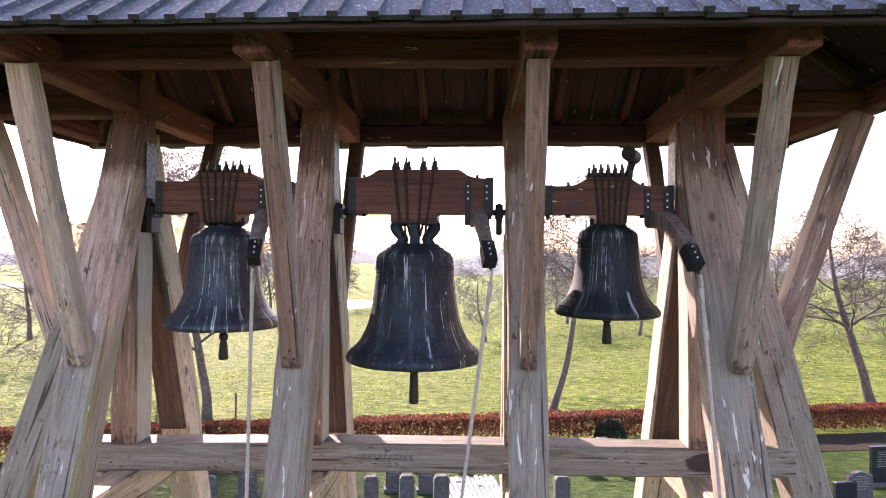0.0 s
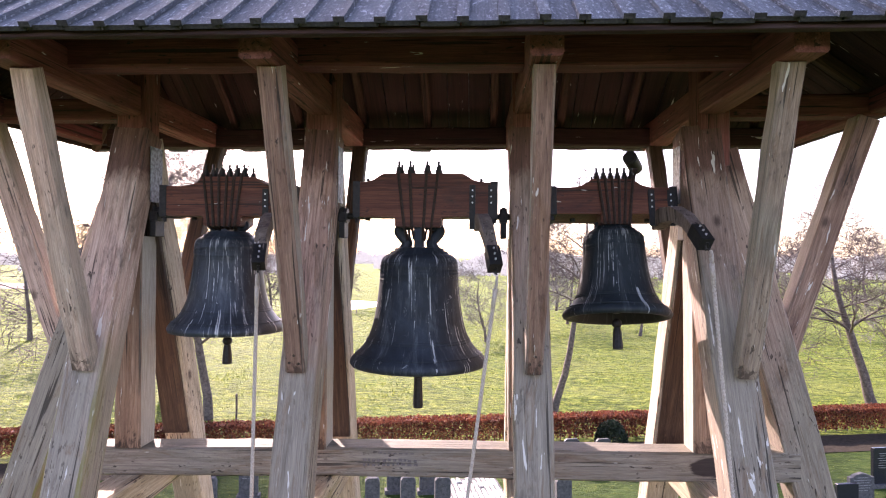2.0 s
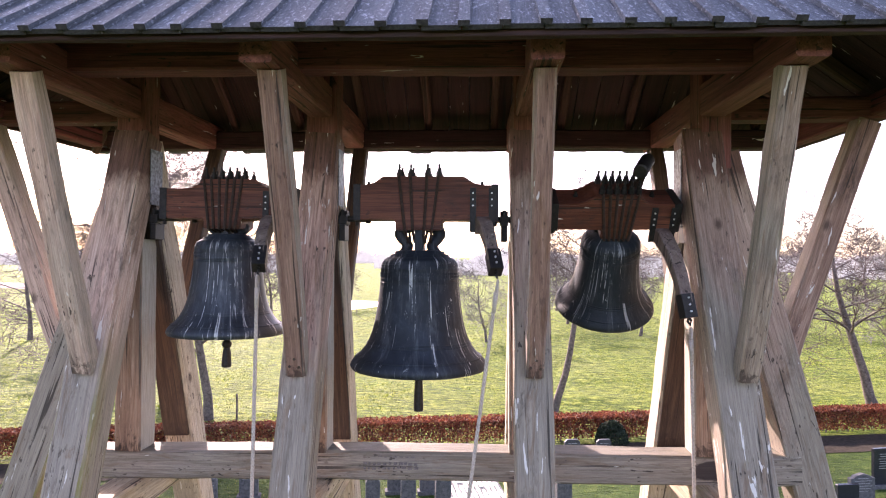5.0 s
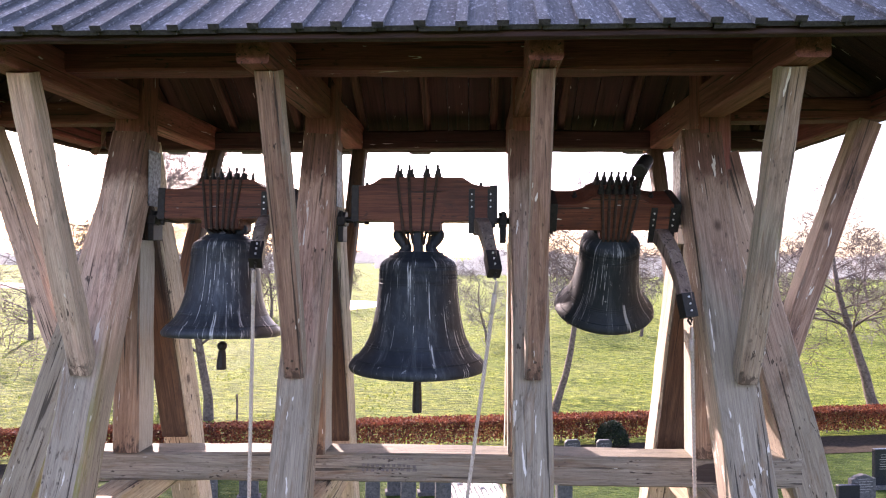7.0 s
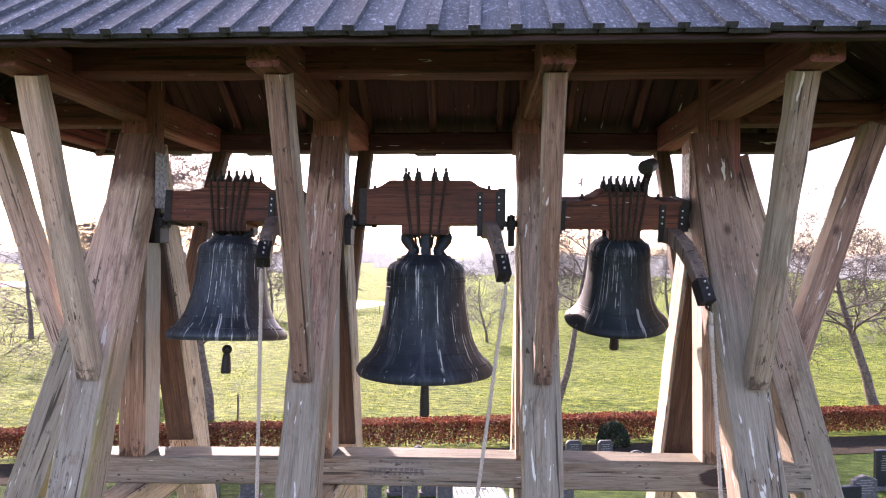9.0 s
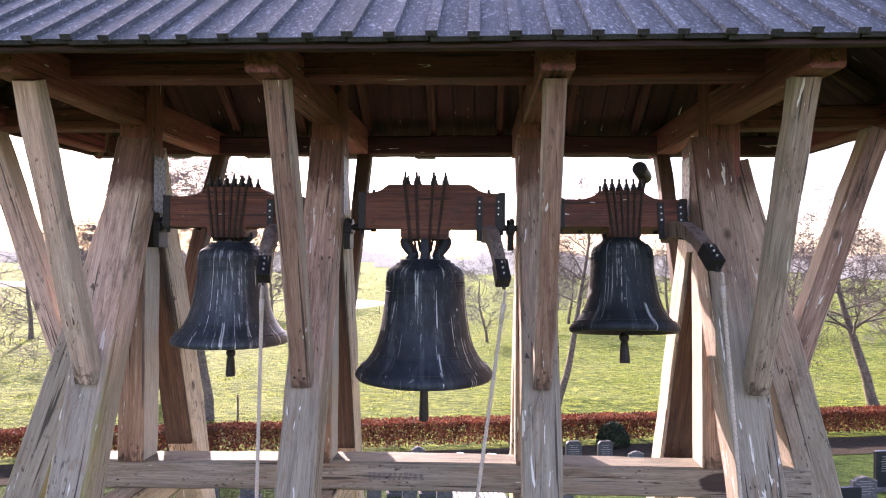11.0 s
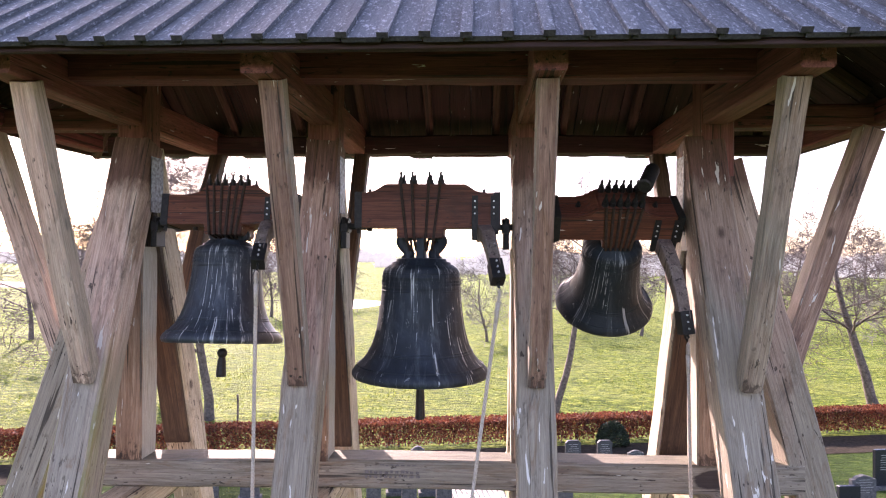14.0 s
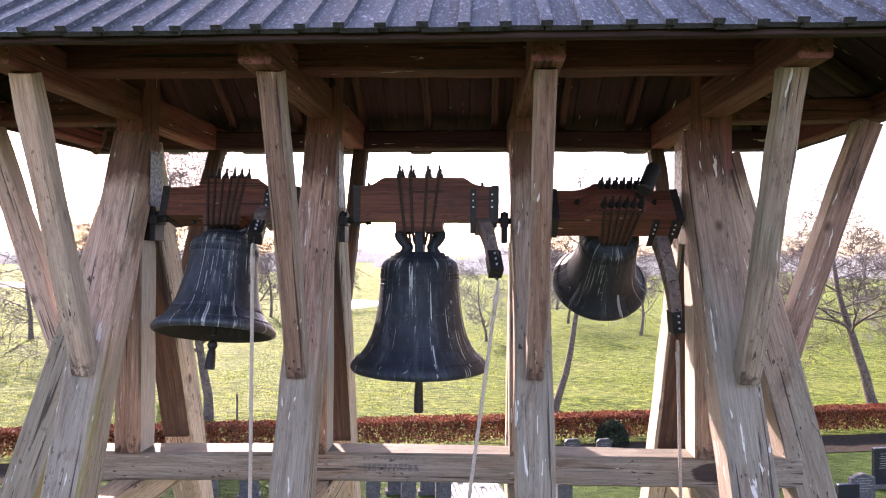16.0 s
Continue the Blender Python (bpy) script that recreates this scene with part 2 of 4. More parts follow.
def slate_wood():
    n = Nodes("tarred_roof_board")
    v = n.coords(scale=(1, 1, 0.06))
    f = n.noise(v, 120, 5, 0.7, 0.3)
    b = n.noise(n.coords(scale=(1, 1, 0.3)), 5, 6, 0.7)
    col = n.ramp(f, (0.3, (0.026, 0.029, 0.034)), (0.6, (0.09, 0.098, 0.11)), (0.8, (0.23, 0.243, 0.255)))
    col = n.mix(n.ramp(b, (0.4, 0.0), (0.75, 0.5)), col, (0.195, 0.212, 0.228))
    spots = n.noise(n.coords(), 95, 3, 0.6)
    col = n.mix(n.ramp(spots, (0.56, 0.0), (0.66, 0.75)), col, (0.03, 0.032, 0.035))
    lichen = n.noise(n.coords(scale=(1, 1, 0.45)), 55, 4, 0.7, 0.3)
    col = n.mix(n.ramp(lichen, (0.54, 0.0), (0.68, 0.75)), col, (0.46, 0.47, 0.5))
    info = n.node("ShaderNodeObjectInfo")
    col = n.mix(0.35, col, n.ramp(info.outputs["Random"], (0.0, 0.3), (1.0, 0.75)), "OVERLAY")
    n.bump(n.math("ADD", f, lichen), 0.9, 0.008)
    return n.done(col, 0.7)


M_ROOF = slate_wood()


# near-black lower ends of the roof boards and battens
def edge_wood():
    n = Nodes("dark_board_edge")
    f = n.noise(n.coords(), 60, 5, 0.7)
    n.bump(f, 0.9, 0.01)
    return n.done(n.ramp(f, (0.3, (0.012, 0.011, 0.01)), (0.7, (0.06, 0.055, 0.05))), 0.95)


M_EDGE = edge_wood()


def bronze(name, base, tint, lime=1.0, shoulder=-0.3, gloss=0.0):
    """Dark patinated bronze, with lime on the shoulder (its height over the axle) and runs down the flank."""
    n = Nodes(name)
    o = n.coords()
    patch = n.noise(o, 6, 6, 0.65, 0.5)
    col = n.ramp(patch, (0.3, base), (0.6, tint), (0.8, tuple(min(1, c * 1.7 + 0.01) for c in tint)))
    # round the bell, so that the runs follow its flank
    split = n.node("ShaderNodeSeparateXYZ")
    n.link(n.node("ShaderNodeTexCoord").outputs["Object"], split.inputs[0])
    around = n.math("ARCTAN2", split.outputs["X"], split.outputs["Y"])

    def wrap(k, tall, off):
        c = n.node("ShaderNodeCombineXYZ")
        n.link(n.math("MULTIPLY", around, k), c.inputs["X"])
        n.link(n.math("MULTIPLY", split.outputs["Z"], tall), c.inputs["Z"])
        c.inputs["Y"].default_value = off + 10 * lime
        return c.outputs[0]

    runs = n.noise(wrap(12.0, 0.9, 0.0), 1.0, 3, 0.6, 0.35)
    drops = n.noise(wrap(3.5, 5.5, 3.0), 1.0, 5, 0.7, 0.8)
    streak = n.math("MULTIPLY", n.ramp(runs, (0.6, 0.0), (0.635, 1.0)), n.ramp(drops, (0.47, 0.0), (0.53, 1.0)))
    thin = n.math("MULTIPLY", n.ramp(n.noise(wrap(30.0, 0.6, 6.0), 1.0, 2, 0.5, 0.1), (0.66, 0.0), (0.68, 1.0)), n.ramp(n.noise(wrap(2.6, 4.0, 9.0), 1.0, 3), (0.5, 0.0), (0.58, 0.8)))
    splat = n.math("MULTIPLY", n.ramp(n.noise(wrap(6.0, 11.0, 15.0), 1.0, 7, 0.8, 0.8), (0.625, 0.0), (0.65, 0.9)), n.ramp(n.noise(wrap(1.6, 2.2, 21.0), 1.0, 2), (0.44, 0.0), (0.56, 1.0)))
    fall = n.math("MULTIPLY", n.math("SUBTRACT", shoulder, split.outputs["Z"]), 2.6)
    drip = n.math("SUBTRACT", n.noise(wrap(6.0, 0.8, 40.0), 1.0, 6, 0.75, 0.8), n.math("MULTIPLY", n.math("ABSOLUTE", n.math("SUBTRACT", fall, 0.1)), 0.5))
    crusted = n.math("MULTIPLY", n.ramp(drip, (0.54, 0.0), (0.58, 0.85)), n.ramp(n.noise(wrap(14.0, 16.0, 50.0), 1.0, 5, 0.8, 0.5), (0.42, 0.25), (0.55, 1.0)))
    fac = n.math("MULTIPLY", n.math("MAXIMUM", crusted, n.math("MULTIPLY", n.math("MAXIMUM", n.math("MAXIMUM", streak, thin), splat), n.ramp(fall, (0.03, 0.0), (0.16, 1.0)))), 0.95 * lime)
    bloom = n.ramp(n.noise(wrap(5.0, 3.0, 30.0), 1.0, 7, 0.75, 0.6), (0.5, 0.0), (0.75, (0.4 + 1.6 * gloss) * lime))
    col = n.mix(bloom, col, (0.2, 0.22, 0.235))
    col = n.mix(fac, col, n.mix(n.noise(o, 40, 3), (0.34, 0.38, 0.4), (0.78, 0.8, 0.8)))
    rough = n.ramp(n.math("ADD", n.math("MULTIPLY", patch, 0.6), n.math("MULTIPLY", fac, 0.5)), (0.2, 0.58 - gloss), (0.8, 0.82 - gloss))
    n.bump(n.math("ADD", n.noise(o, 60, 4, 0.6), n.math("MULTIPLY", n.noise(o, 11, 5, 0.7), 1.5)), 0.3, 0.005)
    n.link(rough, n.bsdf.inputs["Roughness"])
    n.done(col, None, metal=0.15, spec=0.4)
    return n.mat


M_BELL_C = bronze("blue_black_bronze", (0.009, 0.0135, 0.019), (0.021, 0.03, 0.042), 1.0, -0.28)
M_BELL_L = bronze("slate_bronze", (0.016, 0.021, 0.028), (0.035, 0.046, 0.06), 0.85, -0.17, 0.16)
# inside of the bells: bronze darkened for the shade in the hollow
M_BELL_IN = bronze("shaded_inner_bronze", (0.005, 0.0056, 0.006), (0.011, 0.012, 0.0125), 0.03)
M_BELL_R = bronze("green_black_bronze", (0.007, 0.012, 0.0145), (0.016, 0.025, 0.031), 0.6, -0.12)


def simple(name, a, b, scale=20, rough=0.6, metal=0.0, bump=0.2):
    n = Nodes(name)
    f = n.noise(n.coords(), scale, 5, 0.6)
    n.bump(f, bump, 0.004)
    return n.done(n.ramp(f, (0.3, a), (0.7, b)), rough, metal)


M_IRON = simple("black_iron", (0.012, 0.012, 0.014), (0.035, 0.032, 0.03), 40, 0.55, 0.4)
M_RUST = simple("rusty_iron", (0.02, 0.015, 0.013), (0.075, 0.04, 0.028), 45, 0.75, 0.3)
M_BOLT = simple("zinc_bolt", (0.5, 0.5, 0.5), (0.75, 0.75, 0.74), 60, 0.4, 0.3)
M_ROPE = simple("hemp_rope", (0.36, 0.29, 0.235), (0.6, 0.51, 0.435), 70, 0.9, 0.0, 0.5)
M_TIN = simple("lead_flashing", (0.02, 0.024, 0.03), (0.3, 0.34, 0.4), 34, 0.55, 0.1, 0.6)


# ---- mesh helpers ----
def part(name, bm, material, parent=None, label="", m=None, smooth=False):
    """Links a bmesh as one mesh object under a thing or under a part."""
    me = bpy.data.meshes.new(name)
    bm.normal_update()
    bm.to_mesh(me)
    bm.free()
    for mat in (material if isinstance(material, (list, tuple)) else (material,)):
        me.materials.append(mat)
    if smooth:
        me.polygons.foreach_set("use_smooth", [True] * len(me.polygons))
    ob = new(name, me)
    ob.parent = parent
    if m is not None:
        ob.matrix_basis = m
    if label:
        tagged(ob, label=label)
    return ob


def empty(name, m=None):
    ob = new(name)
    if m is not None:
        ob.matrix_basis = m
    return ob


def add_box(bm, x0, x1, y0, y1, z0, z1, m=None, bevel=0.0):
    vs = [bm.verts.new((x, y, z)) for z in (z0, z1) for y in (y0, y1) for x in (x0, x1)]
    if m is not None:
        for v in vs:
            v.co = m @ v.co
    fs = [bm.faces.new([vs[i] for i in q]) for q in ((0, 2, 3, 1), (4, 5, 7, 6), (0, 1, 5, 4), (2, 6, 7, 3), (0, 4, 6, 2), (1, 3, 7, 5))]
    if bevel:
        es = list({e for f in fs for e in f.edges})
        bmesh.ops.bevel(bm, geom=es, offset=bevel, segments=2, affect="EDGES", profile=0.6)
    return vs


def box(x0, x1, y0, y1, z0, z1, bevel=0.006):
    bm = bmesh.new()
    add_box(bm, x0, x1, y0, y1, z0, z1, None, bevel)
    return bm


def add_tube(bm, pts, radii, sides=10, cap=True, side=None):
    """A tube along points."""
    rings, up0 = [], Vector((0.31, 0.17, 0.93)).normalized()
    pts = [Vector(p) for p in pts]
    if not hasattr(radii, "__len__"):
        radii = [radii] * len(pts)
    for i, p in enumerate(pts):
        d = (pts[min(i + 1, len(pts) - 1)] - pts[max(i - 1, 0)]).normalized()
        ref = side or (up0 if abs(d.dot(up0)) < 0.95 else Vector((1, 0, 0)))
        a = d.cross(ref).normalized()
        b = d.cross(a)
        rings.append([bm.verts.new(p + radii[i] * (math.cos(k * math.tau / sides) * a + math.sin(k * math.tau / sides) * b)) for k in range(sides)])
    for r, s in zip(rings, rings[1:]):
        for k in range(sides):
            bm.faces.new((r[k], r[(k + 1) % sides], s[(k + 1) % sides], s[k]))
    if cap:
        bm.faces.new(rings[0][::-1])
        bm.faces.new(rings[-1])
    return rings


def tube(pts, radii, sides=10, side=None):
    bm = bmesh.new()
    add_tube(bm, pts, radii, sides, True, side)
    return bm


def lathe(profile, sides=64):
    """A body of revolution about z from (radius, height) pairs."""
    bm = bmesh.new()
    rings = [[bm.verts.new((r * math.cos(k * math.tau / sides), r * math.sin(k * math.tau / sides), z)) for k in range(sides)] for r, z in profile]
    for a, b in zip(rings, rings[1:]):
        for k in range(sides):
            bm.faces.new((a[k], a[(k + 1) % sides], b[(k + 1) % sides], b[k]))
    return bm


rng = random.Random(5)


def timber(name, p0, p1, w, d, material, parent, face=(0, -1, 0), label="", warp=0.006, bevel=0.014):
    """A hewn timber from p0 to p1, w wide and d deep, its deep side turned to face; slightly warped and with worn edges."""
    p0, p1 = Vector(p0), Vector(p1)
    z = (p1 - p0).normalized()
    y = -Vector(face)
    y = (y - y.dot(z) * z).normalized()
    x = y.cross(z)
    length = (p1 - p0).length
    bm = bmesh.new()
    steps = max(2, int(length / 0.22))
    phase, rings = rng.random() * 9, []
    for i in range(steps + 1):
        h = length * i / steps
        ox, oy = warp * math.sin(1.7 * h + phase), warp * math.cos(1.3 * h + 2 * phase)
        ring = []
        c = bevel * (0.7 + 0.6 * rng.random())
        for sx, sy in ((-1, -1), (1, -1), (1, 1), (-1, 1)):
            j = rng.uniform(-0.003, 0.003)
            cx, cy = sx * (w / 2 + j) + ox, sy * (d / 2 + j) + oy
            first, second = ((cx, cy - sy * c), (cx - sx * c, cy)) if sx * sy > 0 else ((cx - sx * c, cy), (cx, cy - sy * c))
            ring += [bm.verts.new((*first, h)), bm.verts.new((*second, h))]
        rings.append(ring)
    for a, b in zip(rings, rings[1:]):
        for k in range(8):
            bm.faces.new((a[k], a[(k + 1) % 8], b[(k + 1) % 8], b[k]))
    bm.faces.new(rings[0][::-1])
    bm.faces.new(rings[-1])
    m = Matrix((x, y, z)).transposed().to_4x4()
    m.translation = p0
    return part(name, bm, material, parent, label, m)


# ---- ground and distance ----
def hedge_y(x):
    return 17.55 + 0.2 * x


def grass_mat():
    n = Nodes("meadow_grass")
    v = n.coords(shift=False)
    big = n.noise(v, 0.16, 5, 0.6)
    mid = n.noise(n.coords(shift=False, scale=(1, 2.4, 1)), 1.6, 6, 0.7)
    fine = n.noise(n.coords(shift=False, scale=(1, 1.5, 1)), 14, 4, 0.75)
    tuft = n.noise(n.coords(shift=False, scale=(0.5, 1.6, 1)), 3.4, 5, 0.7, 0.6)
    col = n.ramp(mid, (0.36, (0.05, 0.098, 0.009)), (0.5, (0.17, 0.25, 0.024)), (0.63, (0.37, 0.43, 0.066)))
    col = n.mix(n.ramp(big, (0.42, 0.0), (0.68, 0.45)), col, (0.35, 0.385, 0.09))
    col = n.mix(n.ramp(tuft, (0.42, 0.75), (0.52, 0.0)), col, (0.05, 0.08, 0.014))
    col = n.mix(0.8, col, n.ramp(fine, (0.3, 0.1), (0.7, 0.85)), "OVERLAY")
    # the mown lawn of the churchyard is shorter and greener
    place = n.node("ShaderNodeSeparateXYZ")
    n.link(n.node("ShaderNodeNewGeometry").outputs["Position"], place.inputs[0])
    lawn = n.math("SUBTRACT", n.math("ADD", n.math("MULTIPLY", place.outputs["X"], 0.2), 17.2), place.outputs["Y"])
    mown = n.ramp(mid, (0.35, (0.028, 0.06, 0.008)), (0.52, (0.06, 0.115, 0.016)), (0.68, (0.13, 0.18, 0.035)))
    mown = n.mix(0.7, mown, n.ramp(fine, (0.3, 0.15), (0.7, 0.8)), "OVERLAY")
    col = n.mix(n.ramp(lawn, (0.0, 0.0), (0.4, 1.0)), col, mown)
    n.bump(n.math("ADD", n.math("ADD", n.math("MULTIPLY", mid, 2.5), n.math("MULTIPLY", tuft, 2.0)), fine), 1.0, 0.2)
    return n.done(col, 0.85, spec=0.15)


M_GRASS = grass_mat()
M_PATH = simple("dark_gravel", (0.018, 0.0145, 0.0105), (0.045, 0.037, 0.027), 9, 1.0)
M_PATH.node_tree.nodes["Principled BSDF"].inputs["Specular IOR Level"].default_value = 0.1
M_POND = simple("pond_water", (0.02, 0.025, 0.03), (0.03, 0.035, 0.04), 1, 0.05)


def ground():
    """One sheet to the horizon, finer near the belfry, with low hummocks in the meadow."""
    bm = bmesh.new()
    xs = [-2500, -900, -400, -200, -120, -80] + [-60 + 1.5 * i for i in range(81)] + [80, 120, 200, 400, 900, 2500]
    ys = [-2500, -600, -150, -60, -20, -8] + [0.5 * i for i in range(130)] + [67 + 3 * i for i in range(20)] + [140, 180, 260, 400, 700, 1400, 4000]
    grid = []
    for y in ys:
        row = []
        for x in xs:
            z = 0.0
            if y > hedge_y(x) + 1.5 and y < 130 and abs(x) < 70:
                k = min(1, (y - hedge_y(x) - 1.5) / 4)
                z = k * (0.28 * noise.noise((x * 0.16, y * 0.3, 0)) + 0.1 * noise.noise((x * 0.5, y * 0.9, 3)))
            if ((x + 18.3) / 9.5) ** 2 + ((y - 79) / 13) ** 2 < 1:
                z = 0.0
            row.append(bm.verts.new((x, y, z)))
        grid.append(row)
    for a, b in zip(grid, grid[1:]):
        for k in range(len(xs) - 1):
            bm.faces.new((a[k], a[k + 1], b[k + 1], b[k]))
    ob = part("ground", bm, M_GRASS, smooth=True)
    return tagged(ob, "sunlit green meadow and churchyard grass", "grass", kind="structure")


ground()


def path():
    bm = bmesh.new()
    pts = []
    for i in range(41):
        x = -22 + 1.1 * i
        y = hedge_y(x)
        pts.append((bm.verts.new((x, y - 2.3 + 0.1 * noise.noise((x, 0, 0)), 0.02)), bm.verts.new((x, y - 0.35, 0.02))))
    for a, b in zip(pts, pts[1:]):
        bm.faces.new((a[0], b[0], b[1], a[1]))
    tagged(part("path", bm, M_PATH), "dark gravel path along the beech hedge", "path", kind="structure")


path()


def pond():
    bm = bmesh.new()
    vs = [bm.verts.new((-18.3 + 5.8 * math.cos(a) * (1 + 0.1 * math.sin(3 * a)), 79.5 + 8.5 * math.sin(a), 0.012)) for a in [k * math.tau / 40 for k in range(40)]]
    bm.faces.new(vs)
    tagged(part("water", bm, M_POND), "bright still pond reflecting the white sky", "pond", kind="structure")


pond()


def bare_field():
    bm = bmesh.new()
    vs = [bm.verts.new(p) for p in ((-118, 112, 0.05), (-64, 104, 0.05), (-58, 121, 0.05), (-120, 132, 0.05))]
    bm.faces.new(vs)
    mat = simple("bare_earth", (0.14, 0.1, 0.08), (0.24, 0.18, 0.15), 0.6, 0.95)
    tagged(part("field", bm, mat), "strip of bare brown earth beyond the meadow", "field", kind="structure")


bare_field()


# ---- the belfry ----
XT = (-2.33, -0.90, 0.62, 1.93)                 # the four trestles
EAVE_F, EAVE_B, EAVE_L, EAVE_R, EAVE_Z, PITCH = -1.715, 1.70, -3.80, 3.38, 7.70, radians(36)
belfry = tagged(empty("belfry"), "open oak belfry with raking legs under a tarred board hip roof", "belfry")


BEAM_Z, BEAM_RISE = 5.083, 0.0162                # the long beam's middle, and its slight rise along x


def leg_y(z):
    return -0.16 - 0.3 * (6.99 - z)


def trestles():
    lean = (-0.018, 0.0, 0.011, 0.039)
    leg_x = (-2.33, -0.892, 0.616, 1.855)
    width = (0.255, 0.24, 0.242, 0.275)
    strut_w = (0.135, 0.13, 0.115, 0.125)
    foot_x, foot_z = (-2.345, -0.904, 0.639, 1.955), (5.836, 5.842, 5.86, 5.864)
    for i, x in enumerate(XT):
        xb = leg_x[i] + lean[i] * 7.4
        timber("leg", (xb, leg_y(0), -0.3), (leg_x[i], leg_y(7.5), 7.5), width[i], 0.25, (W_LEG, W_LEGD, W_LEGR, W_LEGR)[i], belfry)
        # the rear leg; an added dark board paints its shaded inner face
        xr = (-2.15, -0.855, 0.665, 1.67)[i]
        timber("leg", (xr, -leg_y(0), -0.3), (x, -leg_y(7.46), 7.46), width[i] - 0.012, 0.25, W_PALE, belfry, (0, 1, 0))
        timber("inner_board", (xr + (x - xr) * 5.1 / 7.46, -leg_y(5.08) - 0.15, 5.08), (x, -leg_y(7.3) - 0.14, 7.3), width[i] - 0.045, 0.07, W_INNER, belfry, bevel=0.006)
        # struts out to the eaves, the rear ones in the dark board's wood
        for s in (1, -1):
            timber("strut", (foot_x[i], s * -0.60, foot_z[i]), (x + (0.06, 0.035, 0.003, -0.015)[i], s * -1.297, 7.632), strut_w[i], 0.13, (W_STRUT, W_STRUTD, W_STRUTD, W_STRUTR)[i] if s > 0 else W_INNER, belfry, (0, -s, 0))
        # oak pegs in the strut's foot
        for dx, dz in ((-0.03, 0.05), (0.03, 0.045), (0.005, 0.1)):
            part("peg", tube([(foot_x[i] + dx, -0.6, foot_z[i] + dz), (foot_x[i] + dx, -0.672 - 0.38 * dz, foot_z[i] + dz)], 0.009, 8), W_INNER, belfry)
        # upright that carries the bearing, and the post above it
        px = (-2.323, -0.92, 0.598, 1.915)[i]
        timber("post", (px, -0.02, BEAM_Z + BEAM_RISE * px + 0.1), (px, -0.02, 6.72), (0.2, 0.19, 0.19, 0.23)[i], 0.23, W_POST, belfry)
        timber("post", (px, 0.0, 0.0), (px, 0, 4.7), 0.19, 0.24, W_BEAM, belfry)
        timber("king_post", (x + 0.01, -0.02, 7.25), (x + 0.01, -0.02, 8.62), 0.225, 0.22, W_TRUSS, belfry)
        # tie beams across
        timber("tie_beam", (x, -1.47, 7.737), (x, 1.47, 7.737), 0.175, 0.23, W_TRUSS, belfry, (0, 0, 1))
        low = BEAM_Z + BEAM_RISE * x - 0.225
        timber("tie_beam", (x, -0.84, low), (x, 0.84, low), 0.24, 0.23, W_TIE, belfry, (0, 0, 1))
    # end rakers with their side struts
    for s, x, xl, sf, st, top in ((-1, -2.414, -4.87, -2.94, -3.52, 7.06), (1, 1.985, 4.12, 2.50, 3.04, 7.35)):
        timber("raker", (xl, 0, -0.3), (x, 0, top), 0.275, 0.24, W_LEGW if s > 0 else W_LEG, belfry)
        timber("strut", (sf - (st - sf) * 0.2, 0, 5.656), (st, 0, 7.6), 0.16, 0.15, W_STRUT if s < 0 else W_STRUTD, belfry)
        timber("outrigger", (XT[0 if s < 0 else 3], 0, 7.69), (st + s * 0.12, 0, 7.69), 0.16, 0.16, W_ROOF, belfry)
    timber("beam", (-2.75, 0.0, BEAM_Z - 2.75 * BEAM_RISE), (2.55, 0.0, BEAM_Z + 2.55 * BEAM_RISE), 0.24, 0.21, W_LONG, belfry, (0, 0, 1), "long grey weathered beam with carved marks")


